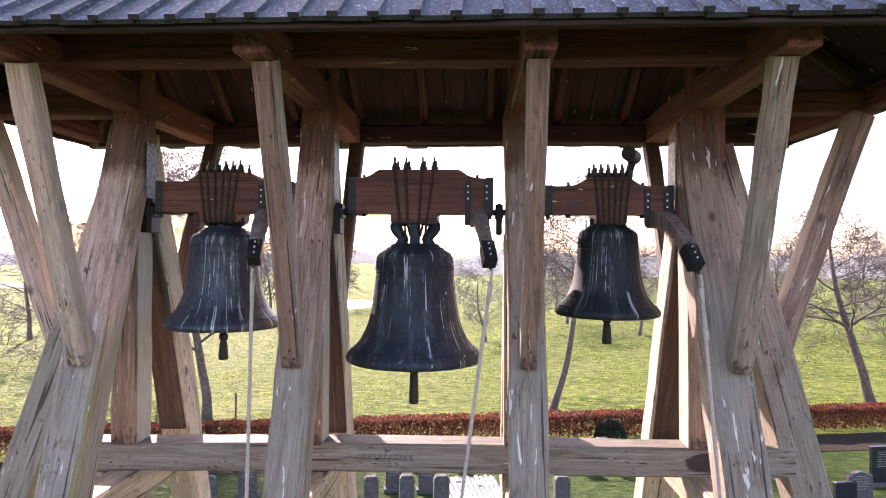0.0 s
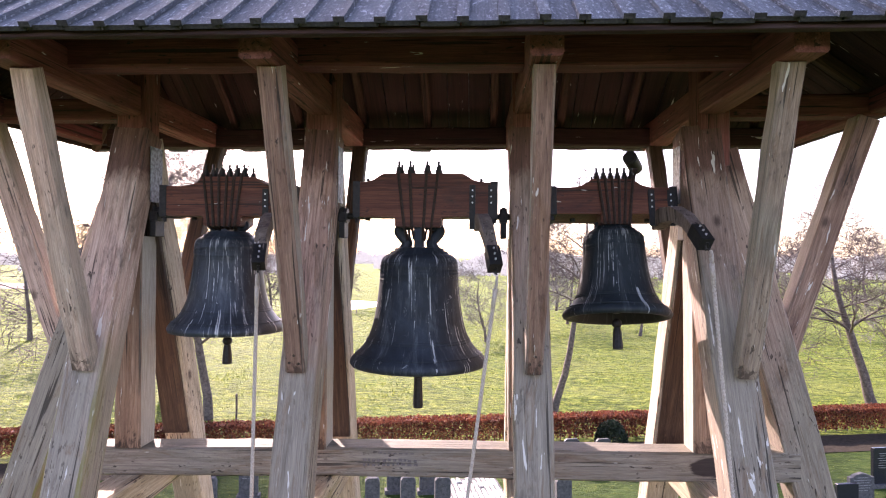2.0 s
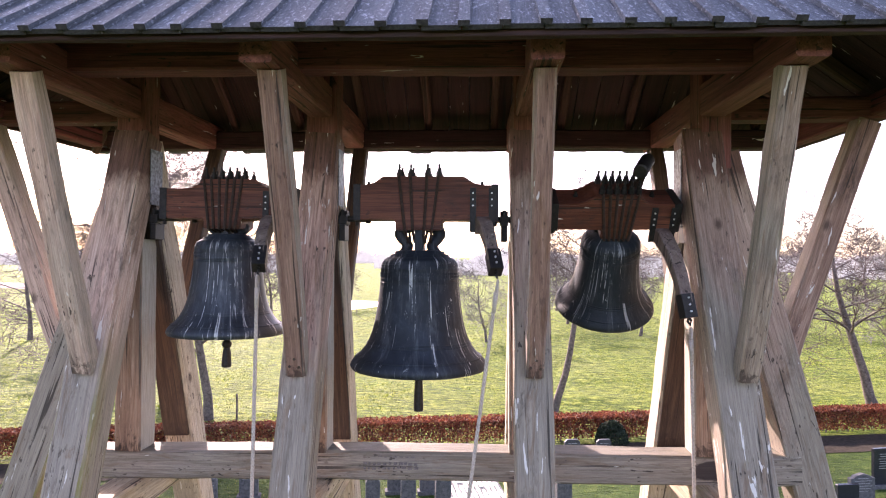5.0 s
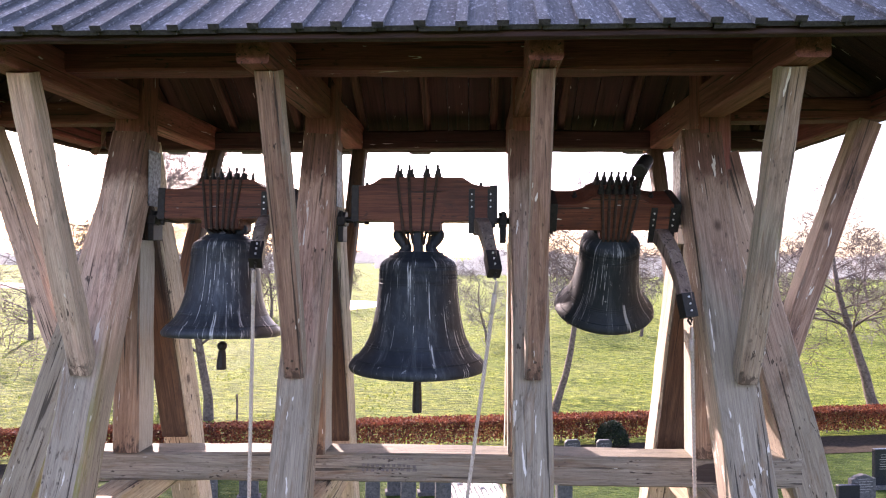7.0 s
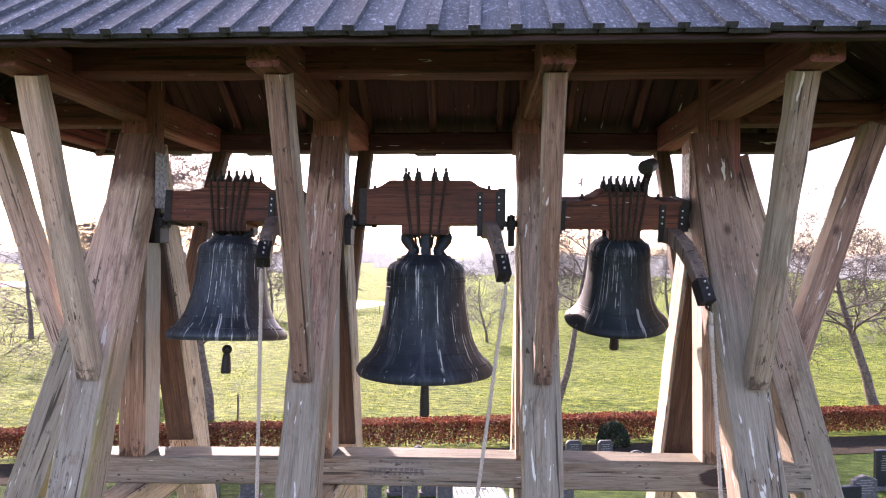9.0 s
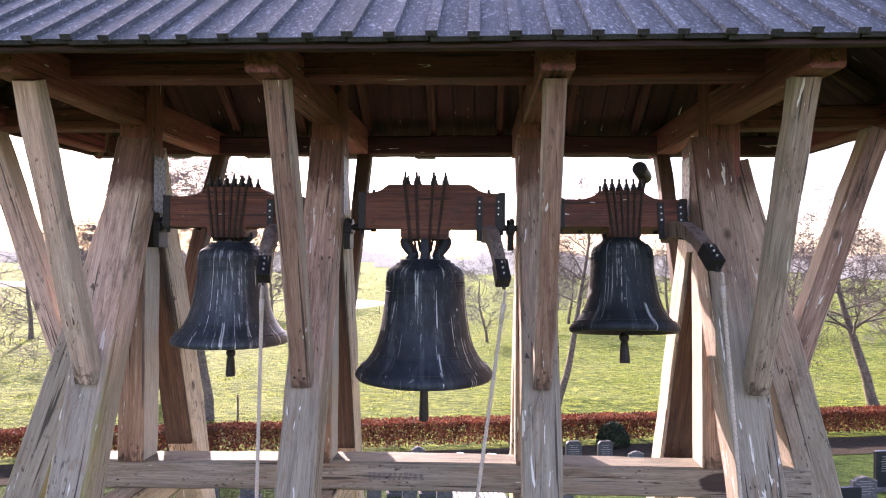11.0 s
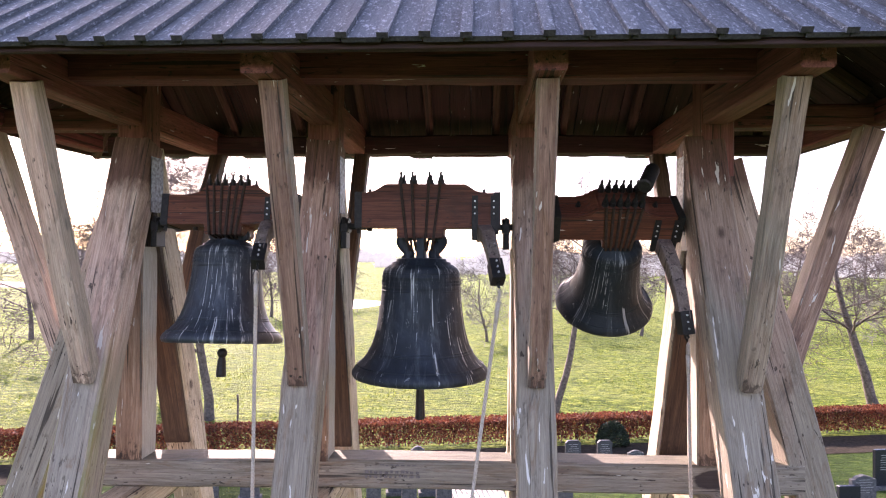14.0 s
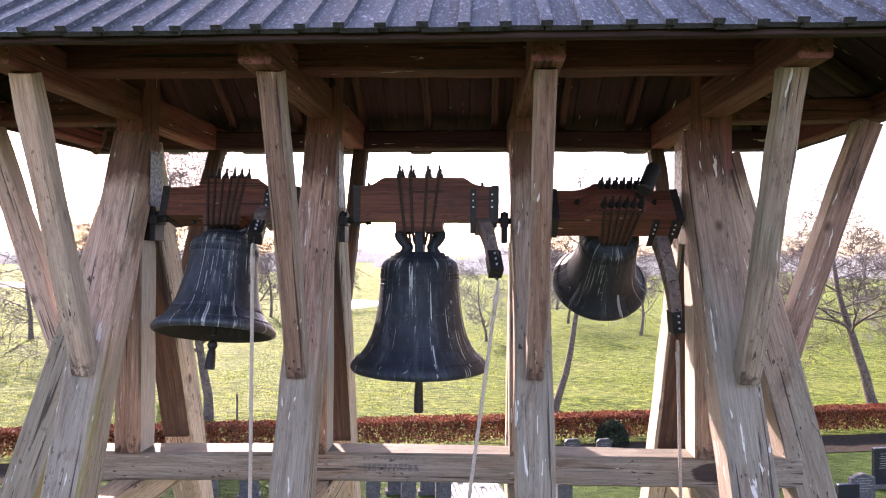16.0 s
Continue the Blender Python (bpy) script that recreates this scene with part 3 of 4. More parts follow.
def roof_frame():
    # the rear plate takes the shaded underside colour, the front one does not
    for y, z, w, h in ((-0.91, 7.88, 0.18, 0.32), (1.28, 7.71, 0.15, 0.17)):
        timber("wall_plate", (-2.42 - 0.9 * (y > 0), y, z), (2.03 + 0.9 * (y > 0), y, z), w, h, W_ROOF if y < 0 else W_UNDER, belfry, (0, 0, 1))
    for x in (-3.43, 3.10):
        timber("wall_plate", (x, -1.2, 7.715), (x, 1.2, 7.715), 0.14, 0.16, W_ROOF, belfry, (0, 0, 1))
    t = math.tan(PITCH)
    run = (EAVE_B - EAVE_F) / 2
    rl, rr, rz = EAVE_L + run, EAVE_R - run, EAVE_Z + run * t
    drop = 0.11
    timber("ridge", (rl, 0, rz - 0.14), (rr, 0, rz - 0.14), 0.06, 0.16, W_ROOF, belfry)
    for x in [rl + (rr - rl) * i / 6 for i in range(7)]:
        for y, s in ((EAVE_F, 1), (EAVE_B, -1)):
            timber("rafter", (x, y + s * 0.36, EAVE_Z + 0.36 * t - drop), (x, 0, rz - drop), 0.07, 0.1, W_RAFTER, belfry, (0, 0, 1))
    for ex, ridge_x in ((EAVE_L, rl), (EAVE_R, rr)):
        s = 1 if ex < 0 else -1
        for y in (EAVE_F, EAVE_B):
            q = 1 if y < 0 else -1
            timber("hip_rafter", (ex + s * 0.12, y + q * 0.12, EAVE_Z + 0.12 * t - drop), (ridge_x, 0, rz - drop), 0.07, 0.12, W_RAFTER, belfry, (0, 0, 1))
        for y in (-0.85, 0, 0.85):
            k = 1 - abs(y) / run
            timber("rafter", (ex + s * 0.36, y, EAVE_Z + 0.36 * t - drop), (ex + s * run * k, y, EAVE_Z + run * k * t - drop), 0.07, 0.1, W_RAFTER, belfry, (0, 0, 1))
    for x in [EAVE_L + 0.55 + 0.55 * i for i in range(2)] + [EAVE_R - 0.55 - 0.55 * i for i in range(2)]:
        k = min(x - EAVE_L, EAVE_R - x)
        for y, s in ((EAVE_F, 1), (EAVE_B, -1)):
            timber("rafter", (x, y + s * 0.36, EAVE_Z + 0.36 * t - drop), (x, y + s * k, EAVE_Z + k * t - drop), 0.07, 0.1, W_RAFTER, belfry, (0, 0, 1))


trestles()
roof_frame()


def roof():
    """Boards with cover battens up each slope, cut along the hips."""
    run = (EAVE_B - EAVE_F) / 2
    top = tagged(empty("roof"), "dark blue-grey tarred boards with cover battens")
    top.parent = belfry
    slope_len = run / math.cos(PITCH)
    step = 0.1958
    lengths = {"f": EAVE_R - EAVE_L, "s": EAVE_B - EAVE_F}
    mid_y = (EAVE_F + EAVE_B) / 2
    frames = (("f", Vector((EAVE_L, EAVE_F, EAVE_Z)), 0), ("f", Vector((EAVE_R, EAVE_B, EAVE_Z)), 180), ("s", Vector((EAVE_L, EAVE_B, EAVE_Z)), -90), ("s", Vector((EAVE_R, EAVE_F, EAVE_Z)), 90))
    for kind, corner, turn in frames:
        length = lengths[kind]
        # local x along the eave, z up the slope, y into the roof
        base = Matrix.Translation(corner) @ Matrix.Rotation(radians(turn), 4, "Z") @ Matrix.Rotation(PITCH - math.pi / 2, 4, "X")
        count = int(length / step) + 1
        lead = 0.07 if kind == "f" else 0.0      # the first board is a narrow one

        def reach(u):
            return slope_len * max(0.0, min(1.0, min(u, length - u) / run))

        for i in range(count + 1):
            u0, u1 = max(0.0, (i - 1) * step + lead) + 0.004, min(length, i * step + lead - 0.004)
            if u1 - u0 < 0.03:
                continue
            lift = rng.uniform(-0.003, 0.004)
            low = rng.uniform(-0.012, 0.012) if turn != 180 else rng.choice((-0.005, -0.02, -0.03, -0.055))
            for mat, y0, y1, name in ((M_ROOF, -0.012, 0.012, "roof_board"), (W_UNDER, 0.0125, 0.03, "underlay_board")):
                bm = bmesh.new()
                low2 = low if name == "roof_board" else min(0.1, reach(u0), reach(u1))
                outline = [(u0, low2), (u1, low2), (u1, reach(u1))] + ([(length / 2, reach(length / 2))] if u0 < length / 2 < u1 and kind == "s" else []) + [(u0, reach(u0))]
                a = [bm.verts.new((u - u0, y0 + lift, w)) for u, w in outline]
                b = [bm.verts.new((u - u0, y1 + lift, w)) for u, w in outline]
                bm.faces.new(a)
                bm.faces.new(b[::-1])
                for k in range(len(a)):
                    f = bm.faces.new((a[k], b[k], b[(k + 1) % len(a)], a[(k + 1) % len(a)]))
                    if k == 0:
                        f.material_index = 1
                bmesh.ops.recalc_face_normals(bm, faces=bm.faces)
                part(name, bm, (mat, M_EDGE), top, m=base @ Matrix.Translation((u0, 0, 0)))
            if i:
                h = reach(u1) - 0.02
                if h > 0.05:
                    bm = box(-0.028, 0.028, -0.028, 0.0, -0.015, h, 0)
                    for f in bm.faces:
                        if f.calc_center_median().z < 0:
                            f.material_index = 1
                    part("batten", bm, (M_ROOF, M_EDGE), top, m=base @ Matrix.Translation((u1 + 0.004 + rng.uniform(-0.012, 0.012), -0.011 + lift, low)) @ Matrix.Rotation(rng.uniform(-0.006, 0.006), 4, "Y"))
    for a, b in (((EAVE_L + 0.08, EAVE_F + 0.06), (EAVE_R - 0.08, EAVE_F + 0.06)), ((EAVE_L + 0.08, EAVE_B - 0.06), (EAVE_R - 0.08, EAVE_B - 0.06)), ((EAVE_L + 0.06, EAVE_F + 0.1), (EAVE_L + 0.06, EAVE_B - 0.1)), ((EAVE_R - 0.06, EAVE_F + 0.1), (EAVE_R - 0.06, EAVE_B - 0.1))):
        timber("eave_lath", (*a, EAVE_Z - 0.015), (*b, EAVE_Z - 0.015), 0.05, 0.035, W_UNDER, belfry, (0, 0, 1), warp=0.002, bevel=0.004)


roof()


# ---- bells ----
AXIS_Z = 6.885
OUTER = ((0.93, 0.0), (0.975, 0.008), (1.0, 0.035), (0.995, 0.055), (0.965, 0.085), (0.925, 0.108), (0.875, 0.132), (0.81, 0.178), (0.762, 0.218), (0.757, 0.222), (0.752, 0.23), (0.716, 0.278), (0.686, 0.33), (0.655, 0.4), (0.63, 0.482), (0.61, 0.56), (0.595, 0.635), (0.58, 0.72), (0.573, 0.775), (0.577, 0.78), (0.577, 0.79), (0.571, 0.797), (0.568, 0.862), (0.573, 0.867), (0.573, 0.877), (0.566, 0.885), (0.556, 0.92), (0.53, 0.948), (0.475, 0.972), (0.43, 0.982), (0.425, 1.0), (0.37, 1.005), (0.365, 1.028), (0.28, 1.035), (0.001, 1.04))
INNER = ((0.001, 0.93), (0.28, 0.925), (0.44, 0.88), (0.5, 0.76), (0.55, 0.58), (0.61, 0.4), (0.7, 0.22), (0.79, 0.1), (0.84, 0.03), (0.89, 0.004), (0.93, 0.0))


def headstock_mesh(x0, x1, z1, hump0, hump1, hz, pad, depth=0.28):
    """A shaped oak headstock: level ends, a raised middle with hollowed shoulders and a pad below. Its grain runs along x."""
    top = [(x1, z1), (hump1 + 0.14, z1), (hump1 + 0.07, z1 + 0.25 * (hz - z1)), (hump1, hz), (hump0, hz), (hump0 - 0.07, z1 + 0.25 * (hz - z1)), (hump0 - 0.14, z1), (x0, z1)]
    low = [(x0, -0.012), (-pad, -0.012), (-pad, -0.085), (pad, -0.085), (pad, -0.012), (x1, -0.012)]
    outline = [(x, z) for x, z in (low + top)]
    bm = bmesh.new()
    # local z is the length of the timber
    a = [bm.verts.new((z, -depth / 2, x)) for x, z in outline]
    b = [bm.verts.new((z, depth / 2, x)) for x, z in outline]
    bm.faces.new(a)
    bm.faces.new(b[::-1])
    for k in range(len(a)):
        bm.faces.new((a[k], b[k], b[(k + 1) % len(a)], a[(k + 1) % len(a)]))
    bmesh.ops.recalc_face_normals(bm, faces=bm.faces)
    bmesh.ops.bevel(bm, geom=list(bm.edges), offset=0.008, segments=2, affect="EDGES")
    bmesh.ops.triangulate(bm, faces=[f for f in bm.faces if len(f.verts) > 4])
    return bm


TO_X = Matrix(((0, 0, 1, 0), (0, -1, 0, 0), (1, 0, 0, 0), (0, 0, 0, 1)))     # a timber's own z laid along x


def smooth_line(pts, steps=3):
    """A soft curve through the points."""
    out = []
    for i in range(len(pts) - 1):
        q = [pts[max(i - 1, 0)], pts[i], pts[i + 1], pts[min(i + 2, len(pts) - 1)]]
        for k in range(steps):
            t = k / steps
            out.append(tuple(0.5 * (2 * b + (c - a) * t + (2 * a - 5 * b + 4 * c - d) * t * t + (3 * b - a - 3 * c + d) * t ** 3) for a, b, c, d in zip(*q)))
    return out + [pts[-1]]


def swing_bell(x, mouth, radius, head, mat, label, clap, rods, lx, weight=False):
    """A bell hung from its headstock, with clapper, straps, lever and gudgeons. The origin is on the axis."""
    thing = tagged(empty("church_bell", pose(x, 0, AXIS_Z)), label, "bell", "bells in the belfry")
    x0, x1, z1, h0, h1, hz, pad = head
    part("headstock", headstock_mesh(*head), W_HEAD, thing, "reddish-brown oak headstock", TO_X)
    bottom, top = mouth
    tall = top - bottom
    prof = [(r * radius, bottom + h * tall) for r, h in OUTER]
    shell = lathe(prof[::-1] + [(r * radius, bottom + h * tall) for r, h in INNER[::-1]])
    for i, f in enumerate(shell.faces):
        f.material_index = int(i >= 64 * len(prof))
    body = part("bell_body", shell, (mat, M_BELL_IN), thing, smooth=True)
    # crown of cannons
    crown_z = top + 0.03 * tall
    up = -0.06
    for a in (0, 2):
        c, s = math.cos(a * math.pi / 2), math.sin(a * math.pi / 2)
        r = radius
        rise = up - crown_z
        pts = [(0.2 * r, crown_z - 0.02), (0.15 * r, crown_z + 0.15 * rise), (0.16 * r, crown_z + 0.3 * rise), (0.225 * r, crown_z + 0.55 * rise), (0.25 * r, crown_z + 0.75 * rise), (0.2 * r, crown_z + 0.93 * rise), (0.08 * r, crown_z + 1.02 * rise)]
        pts = smooth_line(pts)
        part("cannon", tube([(1.2 * c * p, 1.2 * s * p, z) for p, z in pts], 0.08 * r, 10, Vector((-s, c, 0))), mat, body, smooth=True)
    part("crown_post", box(-0.062 * radius, 0.062 * radius, -0.2 * radius, 0.2 * radius, crown_z - 0.03, up, 0.012), mat, body)
    # raised mouldings, and a worn cast inscription between them
    for h, r in ((0.225, 0.764), (0.245, 0.744), (0.115, 0.925), (0.755, 0.58), (0.905, 0.564)):
        ring = [(radius * (r - 0.008), bottom + (h - 0.007) * tall), (radius * (r + 0.003), bottom + (h - 0.003) * tall), (radius * (r + 0.003), bottom + (h + 0.003) * tall), (radius * (r - 0.008), bottom + (h + 0.007) * tall)]
        part("moulding", lathe(ring[::-1]), mat, body, smooth=True)
    bm, cast, ang = bmesh.new(), random.Random(int(100 * radius)), 0.0
    while ang < math.tau - 0.05:
        wide = cast.uniform(0.02, 0.05)
        m = Matrix.Rotation(ang + wide / 2, 4, "Z")
        for h in (0.835, 0.81) if cast.random() < 0.8 else (0.835,):
            add_box(bm, radius * 0.566, radius * 0.579, -radius * 0.57 * wide / 2, radius * 0.57 * wide / 2, bottom + (h - 0.008) * tall, bottom + (h + 0.008) * tall, m)
        ang += wide + cast.uniform(0.012, 0.04)
    part("inscription", bm, mat, body)
    # straps with threaded ends and nuts
    half = 0.145
    for dx in rods:
        for y in (-1, 1):
            spread = dx * 1.12
            bm = tube([(spread, y * half, hz + 0.015), (dx * 0.75, y * (half + 0.004), -0.09), (dx * 0.6, y * 0.06, crown_z + 0.35 * (up - crown_z))], 0.011, 6)
            strap = part("strap", bm, M_RUST, thing)
            bm = tube([(spread, y * (half - 0.05), hz - 0.02), (spread, y * (half - 0.05), hz + 0.03), (spread, y * (half - 0.05), hz + 0.032)], 0.024, 6)
            add_tube(bm, [(spread, y * (half - 0.05), hz + 0.03), (spread, y * (half - 0.05), hz + 0.055)], 0.017, 6)
            add_tube(bm, [(spread, y * (half - 0.05), hz + 0.05), (spread, y * (half - 0.05), hz + 0.095)], 0.009, 6)
            part("nut", bm, M_IRON, strap)
    for bx in (h0 - 0.13, h1 + 0.13):
        part("bolt", tube([(bx, 0, z1 - 0.01), (bx, 0, z1 + 0.018), (bx, 0, z1 + 0.019), (bx, 0, z1 + 0.04)], (0.02, 0.02, 0.011, 0.011), 6), M_IRON, thing)
        part("bolt", tube([(bx, 0, -0.035), (bx, 0, -0.008)], 0.02, 6), M_IRON, thing)
    # end bands, gudgeon pins
    for bx, s in ((x0, 1), (x1, -1)):
        bm = box(min(bx, bx + s * 0.045) - (0.004), max(bx, bx + s * 0.045) + 0.004, -0.146, 0.146, -0.02, z1 + 0.006, 0.004)
        add_tube(bm, [(bx - s * 0.1, 0, 0.0), (bx + s * 0.05, 0, 0.0)], 0.024, 12)
        add_tube(bm, [(bx + s * 0.02, -0.1, -0.055), (bx + s * 0.02, -0.1, -0.01)], 0.014, 6)
        part("end_band", bm, M_IRON, thing)
    # lever with iron shoe, on plates bolted to the front
    for px in (lx - 0.06, lx + 0.075):
        plate = part("lever_plate", box(px - 0.022, px + 0.022, -0.15, -0.138, -0.1, z1 - 0.02, 0.002), M_IRON, thing)
        for k in range(3):
            z = z1 - 0.06 - k * 0.045
            part("bolt", tube([(px, -0.149, z), (px, -0.156, z)], 0.0065, 8), M_BOLT, plate, "bright zinc bolt head")
    pts = [(lx, -0.06, -0.055), (lx + 0.01, -0.22, -0.045), (lx + 0.03, -0.38, -0.08), (lx + 0.055, -0.52, -0.165), (lx + 0.075, -0.62, -0.265), (lx + 0.09, -0.69, -0.35)]
    bm = bmesh.new()
    rings = []
    for i, p in enumerate(pts):
        d = (Vector(pts[min(i + 1, 5)]) - Vector(pts[max(i - 1, 0)])).normalized()
        nrm = Vector((1, 0, 0)).cross(d).normalized()
        w, h = 0.05 - 0.003 * i, 0.058 - 0.004 * i
        rings.append([bm.verts.new(Vector(p) + sx * w * Vector((1, 0, 0)) + sy * h * nrm) for sx, sy in ((-1, -1), (1, -1), (1, 1), (-1, 1))])
    for a, b in zip(rings, rings[1:]):
        for k in range(4):
            bm.faces.new((a[k], a[(k + 1) % 4], b[(k + 1) % 4], b[k]))
    bm.faces.new(rings[0][::-1])
    bm.faces.new(rings[-1])
    bmesh.ops.recalc_face_normals(bm, faces=bm.faces)
    bmesh.ops.bevel(bm, geom=list(bm.edges), offset=0.006, segments=1, affect="EDGES")
    lever = part("lever", bm, W_LEVER, thing, "curved weathered oak lever")
    e0, e1 = Vector(pts[4]), Vector(pts[5])
    d = (e1 - e0).normalized()
    bm = bmesh.new()
    m = Matrix.Translation(e0) @ d.to_track_quat("Z", "Y").to_matrix().to_4x4()
    add_box(bm, -0.043, 0.043, -0.045, 0.045, -0.02, 0.14, m, 0.004)
    add_tube(bm, [m @ Vector(p) for p in ((0, 0, 0.13), (0.0, 0.025, 0.16), (0, 0.0, 0.185), (0, -0.025, 0.16), (0, 0, 0.135))], 0.008, 6)
    shoe = part("iron_shoe", bm, M_IRON, lever)
    nrm = m.to_3x3() @ Vector((0, -1, 0))
    for k in range(3):
        for q in (1, -1):
            c = m @ Vector((0, -0.045 * q, 0.01 + 0.045 * k))
            part("bolt", tube([c, c + nrm * 0.01 * q], 0.0065, 8), M_BOLT, shoe, "bright zinc bolt head")
    # clapper, swinging on its own pin
    ball, tail = clap
    pivot = bottom + 0.9 * tall
    clapper = part("clapper", tube([(0, 0, 0), (0, 0, 0.6 * (ball - pivot)), (0, 0, ball - pivot + 0.07)], (0.014, 0.016, 0.022), 8), M_IRON, thing, "black iron clapper", pose(0, 0, pivot))
    b = 0.036 + 0.022 * (radius > 0.45)
    part("clapper_ball", lathe([(b * math.sin(a), ball - pivot + b * math.cos(a)) for a in [math.pi * k / 10 + 0.001 for k in range(11)]], 16), M_IRON, clapper, smooth=True)
    part("clapper_tail", tube([(0, 0, ball - pivot - 0.03), (0, 0, ball - pivot - 0.06), (0, 0, tail - pivot + 0.02), (0, 0, tail - pivot)], (0.024, 0.03, 0.037, 0.034), 10), M_IRON, clapper)
    if weight:
        wx = 0.17
        part("weight_arm", tube([(wx - 0.06, 0.02, hz - 0.08), (wx - 0.02, 0.02, hz + 0.02), (wx, 0.0, 0.37), (wx, 0, 0.42)], (0.036, 0.034, 0.03, 0.034), 10), M_RUST, thing)
        part("counterweight", tube([(wx - 0.053, -0.117, 0.425), (wx - 0.049, -0.109, 0.425), (wx + 0.045, 0.109, 0.425), (wx + 0.049, 0.117, 0.425)], (0.04, 0.052, 0.052, 0.04), 24), M_IRON, thing, "dark cylindrical counterweight", None)
    return thing, clapper, Vector(pts[5]) + d * 0.1


BELL_C = swing_bell(-0.163, (-1.108, -0.262), 0.507, (-0.475, 0.575, 0.242, -0.26, 0.33, 0.305, 0.17), M_BELL_C, "large blue-black bronze bell with white lime streaks, hanging still", (-1.15, -1.425), (-0.13, -0.055, 0.055, 0.13), 0.455)
BELL_L = swing_bell(-1.62, (-0.878, -0.148), 0.43, (-0.47, 0.56, 0.21, -0.14, 0.24, 0.28, 0.14), M_BELL_L, "slate-coloured bronze bell with lime streaks on a brown headstock", (-0.952, -1.125), (-0.125, -0.075, -0.02, 0.035, 0.085, 0.135), 0.39)
BELL_R = swing_bell(1.26, (-0.75, -0.105), 0.38, (-0.47, 0.43, 0.188, -0.16, 0.12, 0.255, 0.11), M_BELL_R, "small green-black bronze bell with a cylindrical counterweight, swinging", (-0.78, -0.96), (-0.11, -0.065, -0.02, 0.025, 0.07, 0.115), 0.31, True)


def bearings():
    """Iron bearing blocks on the uprights."""
    for x in (-2.175, -1.03, -0.735, 0.46, 0.75, 1.77):
        b = tagged(empty("bearing", pose(x, 0, AXIS_Z)), "black iron plummer block carrying a bell's axle", "bearing", "bell bearings")
        bm = box(-0.03, 0.03, -0.075, 0.075, -0.045, 0.025, 0.008)
        part("housing", bm, M_IRON, b)
        part("bracket", box(-0.022, 0.022, -0.08, 0.06, -0.165, -0.045, 0.006), M_IRON, b)
        bm = bmesh.new()
        add_tube(bm, [(-0.028, 0, 0.005), (0.028, 0, 0.005)], 0.058, 14)
        for y in (-0.065, 0.065):
            add_tube(bm, [(0, y, 0.02), (0, y, 0.065)], 0.013, 6)
        part("cap", bm, M_IRON, b)


bearings()


def lead_sheets():
    """Weathered lead sheets nailed on the trestle heads behind the bearings."""
    for x, s in ((-2.195, 1), (-0.765, 1), (1.722, -1)):
        part("lead_sheet", box(min(x, x + s * 0.004), max(x, x + s * 0.004), -0.09, 0.09, 6.98, 7.4, 0.001), M_TIN, belfry, "blue-grey weathered lead sheet")


lead_sheets()


def rope_thing(label):
    """A twisted three-strand rope hanging from its top end, with an eye splice."""
    thing = tagged(empty("bell_rope"), label, "rope", "bell ropes")
    length, turns = 4.3, 52
    for s in range(3):
        bm = bmesh.new()
        n = 360
        pts = [(0.0065 * math.cos(turns * math.tau * k / n + s * math.tau / 3), 0.0065 * math.sin(turns * math.tau * k / n + s * math.tau / 3), -0.06 - (length - 0.06) * k / n) for k in range(n + 1)]
        add_tube(bm, pts, 0.0068, 5)
        part("strand", bm, M_ROPE, thing, smooth=True)
    bm = bmesh.new()
    add_tube(bm, [(0, 0.018 * math.sin(a), -0.035 + 0.04 * math.cos(a)) for a in [math.tau * k / 12 for k in range(13)]], 0.009, 6)
    add_tube(bm, [(0, 0, -0.07), (0, 0, -0.2)], (0.0165, 0.013), 8)
    part("eye_splice", bm, M_ROPE, thing, smooth=True)
    return thing


ROPE_L, ROPE_C, ROPE_R = (rope_thing("pale twisted hemp bell rope hanging from the lever") for _ in range(3))


# ---- hedge, trees, churchyard ----
def mesh_object(name, verts, faces, material, parent=None, label="", smooth=False):
    me = bpy.data.meshes.new(name)
    me.from_pydata(verts, [], faces)
    for mat in (material if isinstance(material, (list, tuple)) else (material,)):
        me.materials.append(mat)
    if smooth:
        me.polygons.foreach_set("use_smooth", [True] * len(me.polygons))
    me.update()
    ob = new(name, me)
    ob.parent = parent
    if label:
        tagged(ob, label=label)
    return ob


def leaf_mat(name, cols, trans=0.35):
    n = Nodes(name)
    geo = n.node("ShaderNodeNewGeometry")
    r = geo.outputs["Random Per Island"]
    stops = [(i / (len(cols) - 1), c) for i, c in enumerate(cols)]
    col = n.ramp(r, *stops)
    patch = n.noise(n.coords(shift=False), 0.9, 4, 0.6)
    col = n.mix(0.5, col, n.ramp(patch, (0.35, 0.25), (0.65, 0.8)), "OVERLAY")
    n.done(col, 0.6, spec=0.3)
    t = n.node("ShaderNodeBsdfTranslucent")
    n.link(col, t.inputs["Color"])
    m = n.node("ShaderNodeMixShader")
    m.inputs["Fac"].default_value = trans
    n.link(n.bsdf.outputs[0], m.inputs[1])
    n.link(t.outputs[0], m.inputs[2])
    n.link(m.outputs[0], n.out.inputs["Surface"])
    return n.mat


M_BEECH = leaf_mat("dead_beech_leaf", ((0.06, 0.014, 0.009), (0.14, 0.03, 0.016), (0.21, 0.052, 0.024), (0.27, 0.1, 0.045), (0.06, 0.03, 0.014)))
M_BOX = leaf_mat("evergreen_leaf", ((0.008, 0.016, 0.009), (0.018, 0.03, 0.015), (0.032, 0.05, 0.022)), 0.15)
M_BARK = simple("tree_bark", (0.045, 0.035, 0.03), (0.2, 0.16, 0.135), 9, 0.9, 0.0, 0.8)
M_TWIG = simple("twig_bark", (0.06, 0.045, 0.042), (0.16, 0.118, 0.105), 3, 0.9)
